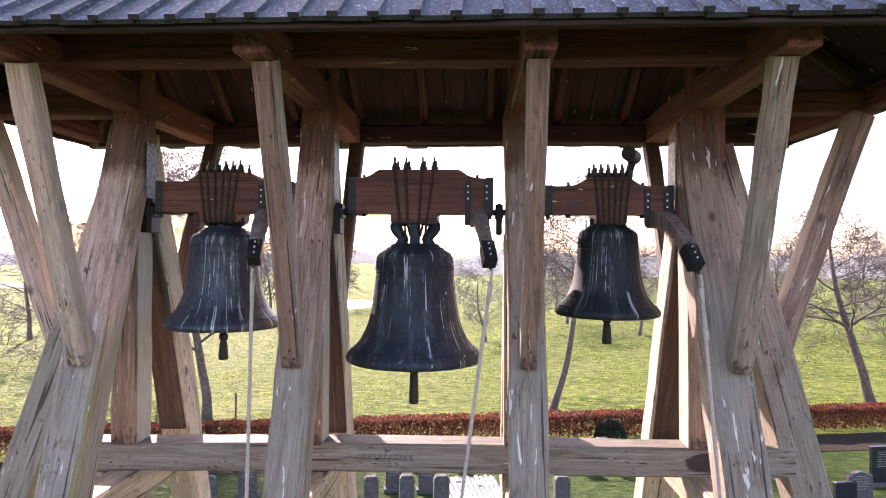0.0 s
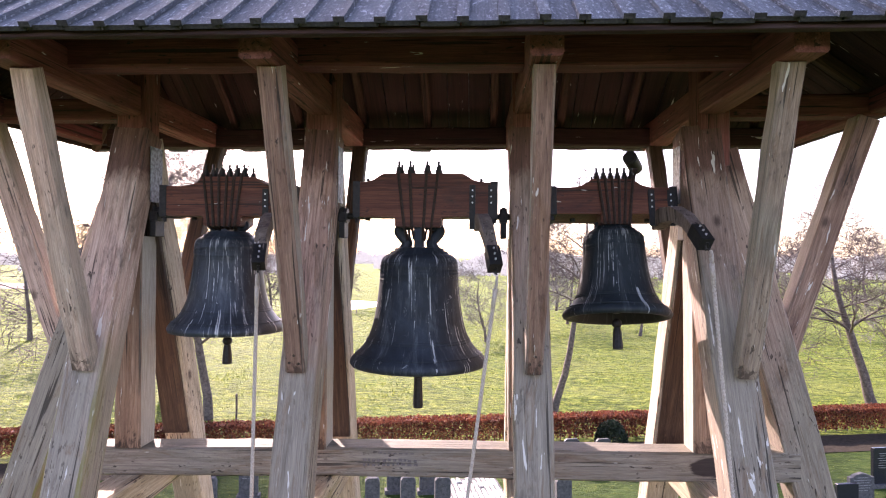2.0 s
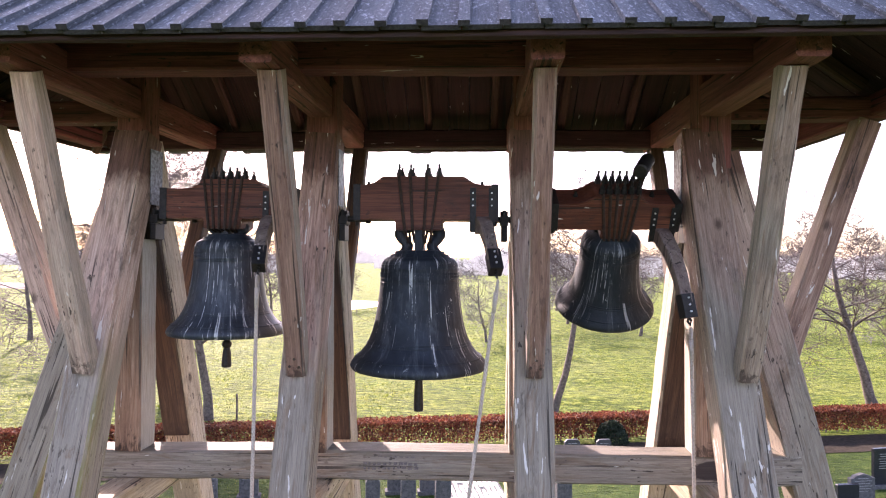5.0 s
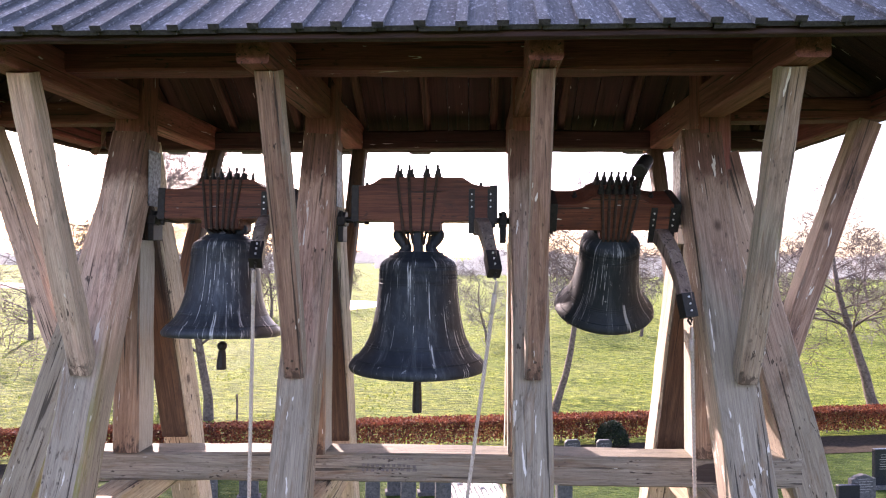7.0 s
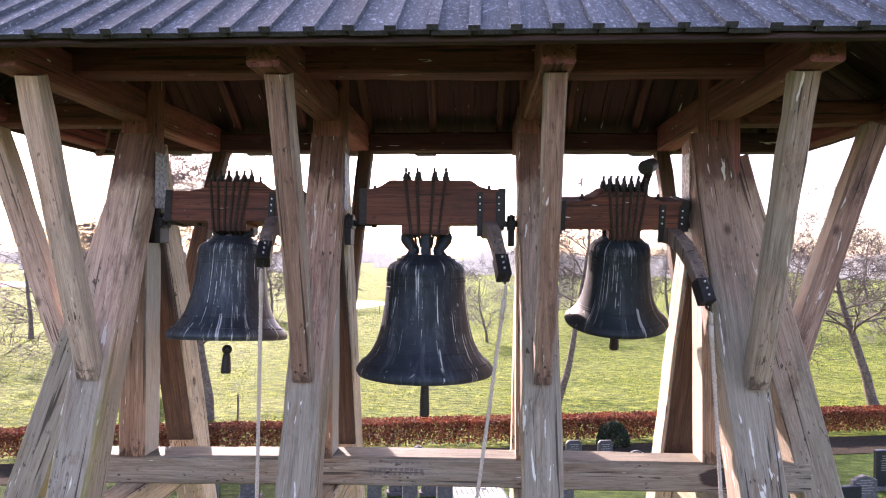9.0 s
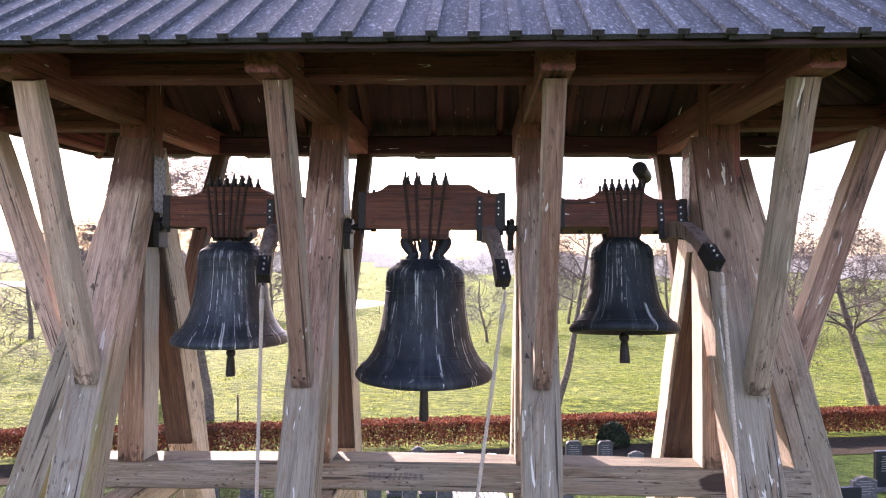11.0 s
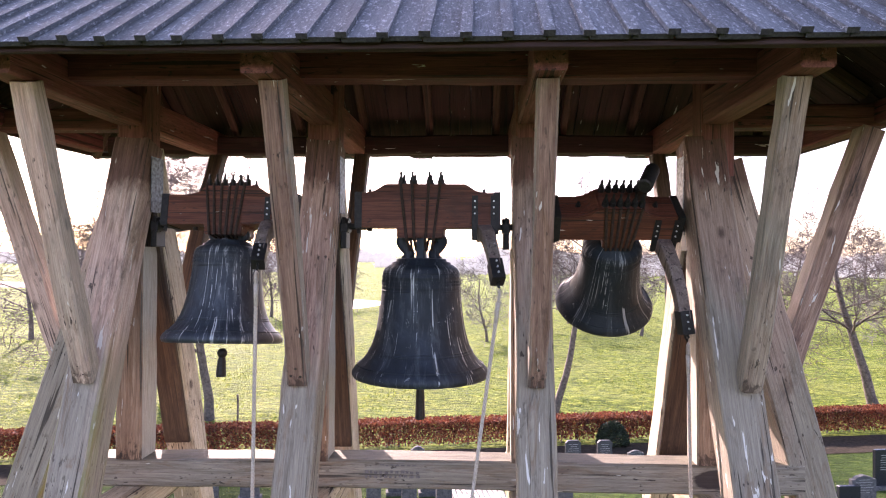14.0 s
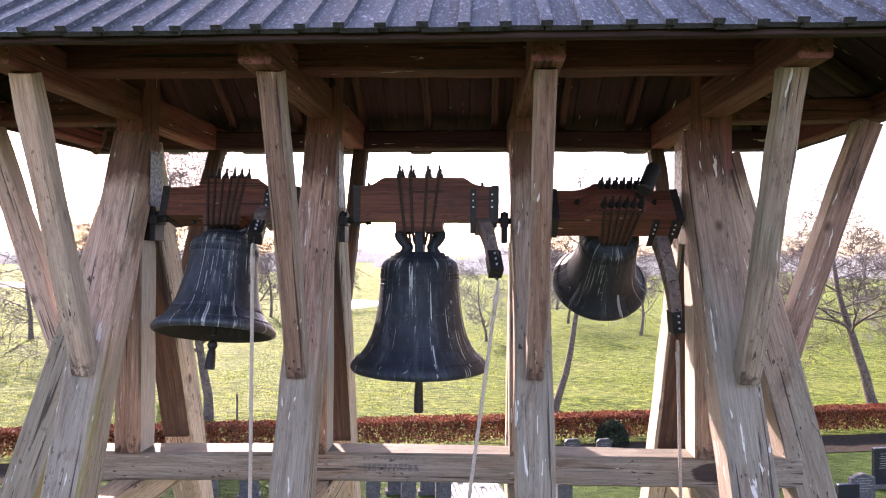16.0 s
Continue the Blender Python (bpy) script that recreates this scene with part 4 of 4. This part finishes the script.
# far twigs, their sunlight and glare put into a paler bark colour
M_TWIG2 = simple("sunlit_pale_twig", (0.14, 0.125, 0.112), (0.29, 0.26, 0.235), 3, 0.9)
M_FAR = simple("hazed_far_wood_twigs", (0.25, 0.24, 0.22), (0.4, 0.385, 0.355), 0.2, 0.9)
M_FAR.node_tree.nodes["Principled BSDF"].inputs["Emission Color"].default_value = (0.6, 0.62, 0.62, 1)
M_FAR.node_tree.nodes["Principled BSDF"].inputs["Emission Strength"].default_value = 0.22      # distance haze, painted as a faint glow over a pale base colour


def hedge():
    """A clipped beech hedge in its brown winter leaf: stems, twigs and many single leaves."""
    g = np.random.default_rng(3)
    count = 120000
    x = g.uniform(-24, 24, count)
    bumpy = np.array([noise.noise((a * 1.3, 0, 7)) for a in x])
    top = 0.88 + 0.07 * bumpy + 0.06 * g.random(count)
    w = 0.42 + 0.05 * bumpy
    side = g.random(count)
    z = np.where(side < 0.3, top - 0.1 * g.random(count) ** 2, 0.12 + (top - 0.12) * g.random(count) ** 0.75)
    y = np.where(side < 0.3, g.uniform(-1, 1, count) * w, np.where(side < 0.8, -1, 1) * w * (1 - 0.8 * g.random(count) ** 1.6))
    c = np.stack([x, hedge_y(x) + 0.25 + y, z], 1)
    size = g.uniform(0.025, 0.055, (count, 1))
    a = g.normal(size=(count, 3))
    a /= np.linalg.norm(a, axis=1, keepdims=True)
    b = np.cross(a, g.normal(size=(count, 3)))
    b /= np.linalg.norm(b, axis=1, keepdims=True)
    quads = np.stack([c - a * size, c - b * size * 0.6, c + a * size, c + b * size * 0.6], 1).reshape(-1, 3)
    faces = np.arange(count * 4).reshape(-1, 4)
    thing = tagged(empty("hedge"), "clipped beech hedge with red-brown winter leaves", "hedge")
    tagged(mesh_object("foliage", quads.tolist(), faces.tolist(), M_BEECH, thing), kind="stuff")
    bm = bmesh.new()
    r = random.Random(8)
    for k in range(230):
        sx = r.uniform(-24, 24)
        p = Vector((sx, hedge_y(sx) + 0.25 + r.uniform(-0.25, 0.25), 0))
        q = p + Vector((r.uniform(-0.12, 0.12), r.uniform(-0.1, 0.1), 0.78))
        add_tube(bm, [p, (p + q) / 2 + Vector((r.uniform(-0.04, 0.04), 0, 0)), q], (0.022, 0.016, 0.006), 4, False)
    tagged(part("stem", bm, M_BARK, thing), kind="stuff")


hedge()


def bush(x, y, w, h, name, label, mat, seed):
    g = np.random.default_rng(seed)
    count = 5000
    d = g.normal(size=(count, 3))
    d /= np.linalg.norm(d, axis=1, keepdims=True)
    d[:, 2] = np.abs(d[:, 2])
    rad = 0.75 + 0.25 * g.random(count)
    c = np.stack([x + d[:, 0] * rad * w, y + d[:, 1] * rad * w * 0.6, 0.08 + d[:, 2] * rad * h], 1)
    size = g.uniform(0.02, 0.045, (count, 1))
    a = g.normal(size=(count, 3))
    a /= np.linalg.norm(a, axis=1, keepdims=True)
    b = np.cross(a, g.normal(size=(count, 3)))
    b /= np.linalg.norm(b, axis=1, keepdims=True)
    quads = np.stack([c - a * size, c - b * size * 0.6, c + a * size, c + b * size * 0.6], 1).reshape(-1, 3)
    thing = tagged(empty(name), label, "shrub")
    tagged(mesh_object("foliage", quads.tolist(), np.arange(count * 4).reshape(-1, 4).tolist(), mat, thing), kind="stuff")
    bm = bmesh.new()
    for k in range(7):
        a = k * 0.9
        add_tube(bm, [(x + 0.05 * math.cos(a), y + 0.05 * math.sin(a), -0.05), (x + 0.6 * w * math.cos(a), y + 0.35 * w * math.sin(a), 0.6 * h)], (0.025, 0.01), 5, False)
    part("stem", bm, M_BARK, thing)


bush(5.0, 18.0, 0.6, 0.82, "shrub", "dark evergreen shrub before the beech hedge", M_BOX, 4)


def tree(base, height, radius, lean, seed, twig, spread=0.75, density=1.0, label="bare leafless tree in the sunlit meadow", levels=4, bare=0.24):
    """A bare tree: a tapered crooked trunk with limbs, and a crown of fine twigs."""
    base = Vector(base)
    r = random.Random(seed)
    vt, ft, vc, fc = [], [], [], []

    def limb(verts, faces, pts, rads, sides):
        n0 = len(verts)
        for i, p in enumerate(pts):
            d = (pts[min(i + 1, len(pts) - 1)] - pts[max(i - 1, 0)]).normalized()
            ref = Vector((0.3, 0.2, 0.9)) if abs(d.z) < 0.9 else Vector((1, 0.1, 0))
            a = d.cross(ref).normalized()
            b = d.cross(a)
            for k in range(sides):
                ang = k * math.tau / sides
                verts.append(tuple(p + rads[i] * (math.cos(ang) * a + math.sin(ang) * b)))
        for i in range(len(pts) - 1):
            for k in range(sides):
                q = n0 + i * sides
                faces.append((q + k, q + (k + 1) % sides, q + sides + (k + 1) % sides, q + sides + k))

    def grow(p, d, length, rad, level):
        steps = 5 if level < 2 else (4 if level < 3 else 3)
        pts, rads = [p.copy()], [rad]
        for i in range(steps):
            d = (d + Vector((r.gauss(0, 0.24), r.gauss(0, 0.24), r.gauss(0.0, 0.16)))).normalized()
            pts.append(pts[-1] + d * length / steps)
            rads.append(rad * (1 - 0.62 * (i + 1) / steps))
        if level < 2:
            limb(vt, ft, pts, rads, 7 if level == 0 else 5)
        else:
            limb(vc, fc, pts, rads, 3)
        if level >= levels:
            return
        kids = int((4, 6, 8, 8)[min(level, 3)] * density + r.random())
        for k in range(kids):
            at = r.uniform(0.3, 1.0) if level else r.uniform(0.25, 1.0)
            i = min(int(at * steps), steps - 1)
            f = at * steps - i
            q = pts[i].lerp(pts[i + 1], f)
            dd = (pts[i + 1] - pts[i]).normalized()
            side = Vector((r.gauss(0, 1), r.gauss(0, 1), r.gauss(0.1, 0.6)))
            side = (side - side.dot(dd) * dd).normalized()
            nd = (dd * r.uniform(0.35, 0.9) + side * spread).normalized()
            grow(q, nd, length * r.uniform(0.45, 0.72), max(rads[i] * r.uniform(0.35, 0.55), 0.0062 + 0.00015 * base.y), level + 1)

    # trunk
    pts, rads, d = [base + Vector((0, 0, -0.2))], [radius * 1.3], Vector(lean).normalized()
    steps = 9
    for i in range(steps):
        d = (d + Vector((r.gauss(0, 0.1), r.gauss(0, 0.1), 0.08))).normalized()
        pts.append(pts[-1] + d * height * 0.75 / steps)
        rads.append(radius * (1 - 0.85 * (i + 1) / steps) + 0.012)
    limb(vt, ft, pts, rads, 9)
    for k in range(int(14 * density)):
        at = r.uniform(bare, 1.0)
        i = min(int(at * steps), steps - 1)
        q = pts[i].lerp(pts[i + 1], at * steps - i)
        ang = k * 2.4 + r.uniform(-0.5, 0.5)
        nd = Vector((math.cos(ang) * spread, math.sin(ang) * spread, r.uniform(0.25, 0.9))).normalized()
        grow(q, nd, height * r.uniform(0.26, 0.42) * (1.15 - 0.5 * at), max(rads[i] * 0.36, 0.02), 1)
    thing = tagged(empty("tree"), label, "tree", "bare trees")
    mesh_object("trunk", vt, ft, M_BARK, thing, smooth=True)
    mesh_object("crown", vc, fc, twig, thing, "fine bare twigs")
    return thing


def trees():
    near = "bare leafless tree with a crooked trunk beyond the hedge"
    tree((17.5, 23.7, 0), 11.5, 0.22, (-0.26, 0.0, 1), 11, M_TWIG, 0.85, 0.95, near, bare=0.34)
    tree((3.5, 22.9, 0), 11.4, 0.16, (0.08, 0, 1), 23, M_TWIG, 0.8, 0.9, near, bare=0.45)
    tree((-14.6, 25.0, 0), 14.5, 0.2, (-0.1, 0, 1), 61, M_TWIG, 0.9, 1.0, near)
    tree((-10.4, 19.9, 0), 14.0, 0.18, (0.02, 0, 1), 37, M_TWIG, 0.85, 1.0, near)
    far = "pale bare tree far out in the meadow"
    spots = ((0.9, 44, 7.0), (5.2, 52, 9.5), (41, 80, 11), (20, 62, 11), (28, 56, 10), (36, 48, 11), (-22, 62, 10), (-40, 58, 11), (-29, 46, 10), (-18.2, 74, 9.0), (55, 88, 13), (-58, 92, 13), (10, 75, 11), (24, 33, 9.5), (-25, 35, 10), (-34, 42, 11), (14, 50, 8), (9, 58, 9), (31, 40, 10), (-48, 75, 12))
    spots = [(x, y, h, M_TWIG2 if x > 0 else M_TWIG) for x, y, h in spots]
    for i, (x, y, h, twig) in enumerate(spots):
        tree((x, y, 0), h, 0.016 * h, (0.1 * math.sin(i * 2.1), 0, 1), 50 + i, twig, 0.85, 0.72, far)


trees()


def far_woods():
    """The hazy belt of leafless woods along the horizon."""
    g = np.random.default_rng(9)
    verts, faces = [], []
    for y, span, tall, count in ((230, 280, 8, 2000), (340, 420, 13, 3600), (560, 700, 19, 4500)):
        xs = g.uniform(-span, span, count)
        for x in xs:
            k = noise.noise((x * 0.012, y, 0)) + 0.35 * noise.noise((x * 0.05, y, 4))
            if k < -0.12:
                continue
            h = tall * (0.45 + 0.6 * (k + 0.12)) * g.uniform(0.5, 1.1)
            yy = y + g.uniform(-14, 14)
            lean = g.normal(0, 0.14) * h
            w = 0.02 * h + 0.0012 * y
            for j in range(7):
                z0 = 0 if j == 0 else g.uniform(0.1, 0.7) * h
                l = lean if j == 0 else g.normal(0, 0.3) * h
                top = h if j == 0 else min(h, z0 + g.uniform(0.2, 0.45) * h)
                x0 = x + lean * z0 / h
                n = len(verts)
                verts += [(x0 - w, yy, z0), (x0 + w, yy, z0), (x0 + l, yy + w, top), (x0, yy + 2 * w, z0)]
                faces += [(n, n + 1, n + 2), (n + 1, n + 3, n + 2), (n + 3, n, n + 2)]
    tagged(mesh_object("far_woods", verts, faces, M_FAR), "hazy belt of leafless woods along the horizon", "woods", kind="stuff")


far_woods()


def meadow_tufts():
    """Coarse tufts of grass standing in the meadow and the churchyard."""
    g = np.random.default_rng(12)
    count = 170000
    y = 8 + 62 * g.random(count) ** 1.3
    x = g.uniform(-1, 1, count) * (6 + 0.78 * (y + 4.7)) + 0.0
    off = np.abs(y - hedge_y(x))
    keep = np.where(y < hedge_y(x), (off > 2.4), (off > 0.9)) & (np.sin(x * 0.9 + 1.3 * np.sin(y * 0.7)) + g.normal(0, 0.6, count) > -0.3)
    x, y = x[keep], y[keep]
    n = len(x)
    near = y < hedge_y(x)
    h = np.where(near, g.uniform(0.02, 0.06, n), g.uniform(0.03, 0.11, n))
    w = np.where(near, 0.012, 0.022) * g.uniform(0.6, 1.6, n)
    z = np.array([0.0 if a else 0.28 * noise.noise((p * 0.16, q * 0.3, 0)) * min(1, max(0, (q - hedge_y(p) - 1.5) / 4)) for p, q, a in zip(x, y, near)]) - 0.02
    t = g.uniform(0, math.pi, n)
    dx, dy = np.cos(t) * w, np.sin(t) * w
    lx, ly = g.normal(0, 0.5, n) * h, g.normal(0, 0.5, n) * h
    v = np.stack([np.stack([x - dx, y - dy, z], 1), np.stack([x + dx, y + dy, z], 1), np.stack([x + lx, y + ly, z + h], 1)], 1).reshape(-1, 3)
    tagged(mesh_object("grass_tufts", v.tolist(), np.arange(n * 3).reshape(-1, 3).tolist(), M_TUFT), "coarse tufts of green meadow grass", "grass", kind="stuff")


M_TUFT = leaf_mat("grass_blade", ((0.05, 0.09, 0.01), (0.135, 0.2, 0.02), (0.28, 0.34, 0.045), (0.37, 0.385, 0.09)), 0.5)
meadow_tufts()

M_GRANITE = simple("black_granite", (0.012, 0.013, 0.016), (0.03, 0.032, 0.038), 80, 0.18)
M_STONE = simple("weathered_bluestone", (0.035, 0.037, 0.039), (0.12, 0.12, 0.115), 14, 0.85, 0.0, 0.4)
M_DARK = simple("honed_dark_stone", (0.02, 0.022, 0.024), (0.06, 0.062, 0.064), 30, 0.6)
M_WHITE = simple("pale_stone", (0.4, 0.4, 0.38), (0.62, 0.61, 0.58), 16, 0.7)
M_LETTER = simple("pale_lettering", (0.2, 0.2, 0.19), (0.34, 0.34, 0.33), 30, 0.6)


def headstone(x, y, w, h, d, mat, label, top="flat", turn=11, lines=0, letter=None):
    """An upright gravestone on a plinth; its unreadable inscription is plain bars."""
    thing = tagged(empty("headstone", pose(x, y, 0, 0, 0, turn)), label, "gravestone", "gravestones in the churchyard")
    if top == "flat":
        outline = [(-w / 2, 0), (w / 2, 0), (w / 2, h), (-w / 2, h)]
    elif top == "point":
        outline = [(-w / 2, 0), (w / 2, 0), (w / 2, h * 0.86), (w * 0.38, h * 0.86), (w * 0.3, h * 0.93), (0, h), (-w * 0.3, h * 0.93), (-w * 0.38, h * 0.86), (-w / 2, h * 0.86)]
    elif top == "clip":
        outline = [(-w / 2, 0), (w / 2, 0), (w / 2, h * 0.9), (w * 0.34, h), (-w * 0.34, h), (-w / 2, h * 0.9)]
    else:
        outline = [(-w / 2, 0), (w / 2, 0)] + [(w / 2 * math.cos(a), h - w * 0.35 + w * 0.35 * math.sin(a)) for a in [math.pi * k / 12 for k in range(13)]]
    bm = bmesh.new()
    a = [bm.verts.new((u, -d / 2, v + 0.1)) for u, v in outline]
    b = [bm.verts.new((u, d / 2, v + 0.1)) for u, v in outline]
    bm.faces.new(a)
    bm.faces.new(b[::-1])
    for k in range(len(a)):
        bm.faces.new((a[k], b[k], b[(k + 1) % len(a)], a[(k + 1) % len(a)]))
    bmesh.ops.recalc_face_normals(bm, faces=bm.faces)
    bmesh.ops.bevel(bm, geom=list(bm.edges), offset=0.012, segments=1, affect="EDGES")
    slab = part("slab", bm, mat, thing)
    part("plinth", box(-w / 2 - 0.06, w / 2 + 0.06, -d / 2 - 0.07, d / 2 + 0.07, -0.08, 0.11, 0.012), M_STONE, thing)
    r = random.Random(int(x * 100))
    for k in range(lines):
        lw, cut = w * r.uniform(0.2, 0.38), w * r.uniform(-0.1, 0.1)
        z = 0.1 + h * 0.84 - k * 0.068
        for u0, u1 in ((-lw, cut - 0.01), (cut + 0.012, lw)):
            part("inscription", box(u0, u1, -d / 2 - 0.003, -d / 2, z, z + 0.012, 0), letter or M_LETTER, slab)
    return thing


def churchyard():
    black = "upright polished black granite gravestone with pale lettering"
    grey = "weathered grey bluestone gravestone standing in the grass"
    headstone(3.25, 15.5, 0.5, 0.79, 0.1, M_DARK, black, "clip", lines=6)
    headstone(4.25, 15.6, 0.48, 0.79, 0.1, M_DARK, black, "clip", lines=6)
    headstone(5.17, 15.45, 0.5, 0.55, 0.1, M_STONE, grey, "point", lines=3)
    headstone(12.15, 14.5, 0.85, 1.05, 0.12, M_GRANITE, black, "flat", lines=7)
    headstone(10.56, 12.95, 0.72, 0.8, 0.14, M_STONE, grey, "point", lines=6)
    headstone(10.0, 12.6, 0.62, 0.62, 0.12, M_GRANITE, "low plain black granite gravestone in the grass", "flat")
    headstone(-1.59, 14.8, 0.42, 0.7, 0.12, M_STONE, grey, "point")
    headstone(-0.3, 14.95, 0.4, 0.5, 0.1, M_WHITE, "small pale stone gravestone with a rounded top", "round", lines=2, letter=M_STONE)
    headstone(0.66, 15.3, 0.85, 0.38, 0.12, M_WHITE, "wide low pale gravestone with a rounded top", "round")
    for x, y, w in ((-2.385, 11.4, 0.37), (-1.49, 11.55, 0.38), (-0.6, 11.6, 0.4), (2.5, 11.8, 0.4)):
        headstone(x, y, w, 0.84, 0.2, M_STONE, "narrow weathered bluestone grave pillar with a worn inscription", "clip", lines=8, letter=M_STONE)
    for x, y, w, h in ((-6.6, 11.4, 0.3, 0.72), (-5.9, 12.2, 0.5, 0.7), (-2.0, 12.9, 0.45, 0.6), (-1.1, 12.95, 0.45, 0.6)):
        headstone(x, y, w, h, 0.14, M_STONE, grey, "clip", lines=3)
    # a grave bed paved with pale setts
    bed = tagged(empty("grave_bed", pose(0.2, 12.9, 0, 0, 0, 11)), "grave bed paved with pale worn setts", "grave")
    part("kerb", box(-0.85, 0.85, -1.15, 1.15, -0.05, 0.07, 0.01), M_STONE, bed)
    r = random.Random(2)
    meshes = []
    for k in range(3):
        bm = box(-0.062 + 0.012 * k, 0.062 - 0.012 * k, -0.085, 0.085, -0.02, 0.025 + 0.004 * k, 0)
        me = bpy.data.meshes.new("sett")
        bm.to_mesh(me)
        bm.free()
        me.materials.append(M_WHITE)
        meshes.append(me)
    for i in range(11):
        for j in range(11):
            if r.random() < 0.06:
                continue
            ob = new("sett", meshes[r.randrange(3)])
            ob.parent = bed
            ob.matrix_basis = pose(-0.72 + 0.144 * i, -0.98 + 0.195 * j + 0.09 * (i % 2), 0.075, r.uniform(-1, 1), r.uniform(-1, 1), r.uniform(-2, 2))


churchyard()


def fence_post(x, y, h):
    t = tagged(empty("fence_post", pose(x, y, 0)), "thin weathered wooden fence post in the meadow", "post", "meadow fence posts")
    part("post", tube([(0, 0, -0.1), (0.01, 0, h * 0.6), (0, 0, h)], 0.04, 6), M_BARK, t)


for k in range(9):
    fence_post(-24 + 2.6 * k, 68.0 - 0.3 * k, 1.1)
fence_post(-8.9, 19.0, 1.3)


# ---- marks on the long beam ----
def beam_marks():
    M_MARK = simple("carved_mark", (0.09, 0.075, 0.075), (0.24, 0.2, 0.19), 90, 0.9)
    r = random.Random(6)
    for row, z, w0, w1 in ((0, 5.125, -0.44, -0.18), (1, 5.075, -0.55, -0.15), (2, 5.045, -0.55, -0.15)):
        x = w0
        while x < w1:
            w = r.uniform(0.012, 0.032)
            zc = z + r.uniform(-0.004, 0.004)
            tilt = 0.0162 * x + 0.035
            part("carved_mark", box(x, x + w, -0.1235, -0.1175, zc - (0.006 if row == 0 else 0.013) + tilt, zc + tilt + (0.0 if row == 0 else 0.004), 0), M_MARK, belfry)
            x += w + r.uniform(0.008, 0.02)


beam_marks()


# ---- what moves ----
# turning points of each swing: seconds, degrees towards the viewer
SWING_R = ((-0.35, -10), (0.5, 15), (1.42, -18), (2.3, 23), (3.2, -25), (4.1, 29), (5.0, -29), (5.93, 33), (6.84, -32), (7.75, 36), (8.65, -37), (9.57, 39), (10.48, -41), (11.4, 43), (12.33, -47), (13.27, 48), (14.24, -52), (15.17, 49), (16.12, -54))
SWING_L = ((-1.0, 0), (4.4, 0), (5.2, 1), (6.1, -2), (7.0, 4), (7.87, -8), (8.75, 10), (9.67, -12), (10.6, 13), (11.5, -17), (12.45, 15), (13.38, -22), (14.33, 18), (15.27, -25), (16.2, 21))


def swing(turns, t):
    for (t0, a0), (t1, a1) in zip(turns, turns[1:]):
        if t0 <= t <= t1:
            return a0 + (a1 - a0) * (1 - math.cos(math.pi * (t - t0) / (t1 - t0))) / 2
    return turns[-1][1]


def rope_rows(x, tip, turns, rest, lean):
    """The rope runs from the lever's tip towards the place rest, and sways by lean on the forward swing."""
    rows = []
    for k in range(161):
        t = k / 10
        a = swing(turns, t) if turns else 0.0
        end = pose(x, 0, AXIS_Z, -a) @ tip
        back = min(1.0, max(0.0, -a / 22))       # slack on the back swing, it hangs plumb
        goal = Vector(rest).lerp(Vector((end.x + 0.02, end.y - 0.08, rest[2])), back)
        way = (goal - end).normalized() + Vector(lean) * max(0.0, a / 50) ** 2
        # the rope's own -z runs along way
        up = -way.normalized()
        xa = Vector((0, 1, 0)).cross(up).normalized()
        m = Matrix((xa, up.cross(xa), up)).transposed().to_4x4()
        m.translation = end
        rows.append((t, m))
    return rows


def motions():
    for (thing, clapper, tip), turns, x in ((BELL_R, SWING_R, 1.26), (BELL_L, SWING_L, -1.62)):
        pz = clapper.location.z
        walk(thing, [(k / 10, pose(x, 0, AXIS_Z, -swing(turns, k / 10))) for k in range(161)])
        walk(clapper, [(k / 10, pose(0, 0, pz, -20 * (swing(turns, k / 10) / 50) ** 3)) for k in range(161)])
    walk(ROPE_R, rope_rows(1.26, BELL_R[2], SWING_R, (1.80, -0.98, 4.2), (0.12, -0.42, 0)))
    walk(ROPE_L, rope_rows(-1.62, BELL_L[2], SWING_L, (-1.15, -0.78, 4.2), (0.05, -0.1, 0)))
    walk(ROPE_C, rope_rows(-0.163, BELL_C[2], None, (0.11, -0.78, 4.2), (0, 0, 0))[::160])


motions()
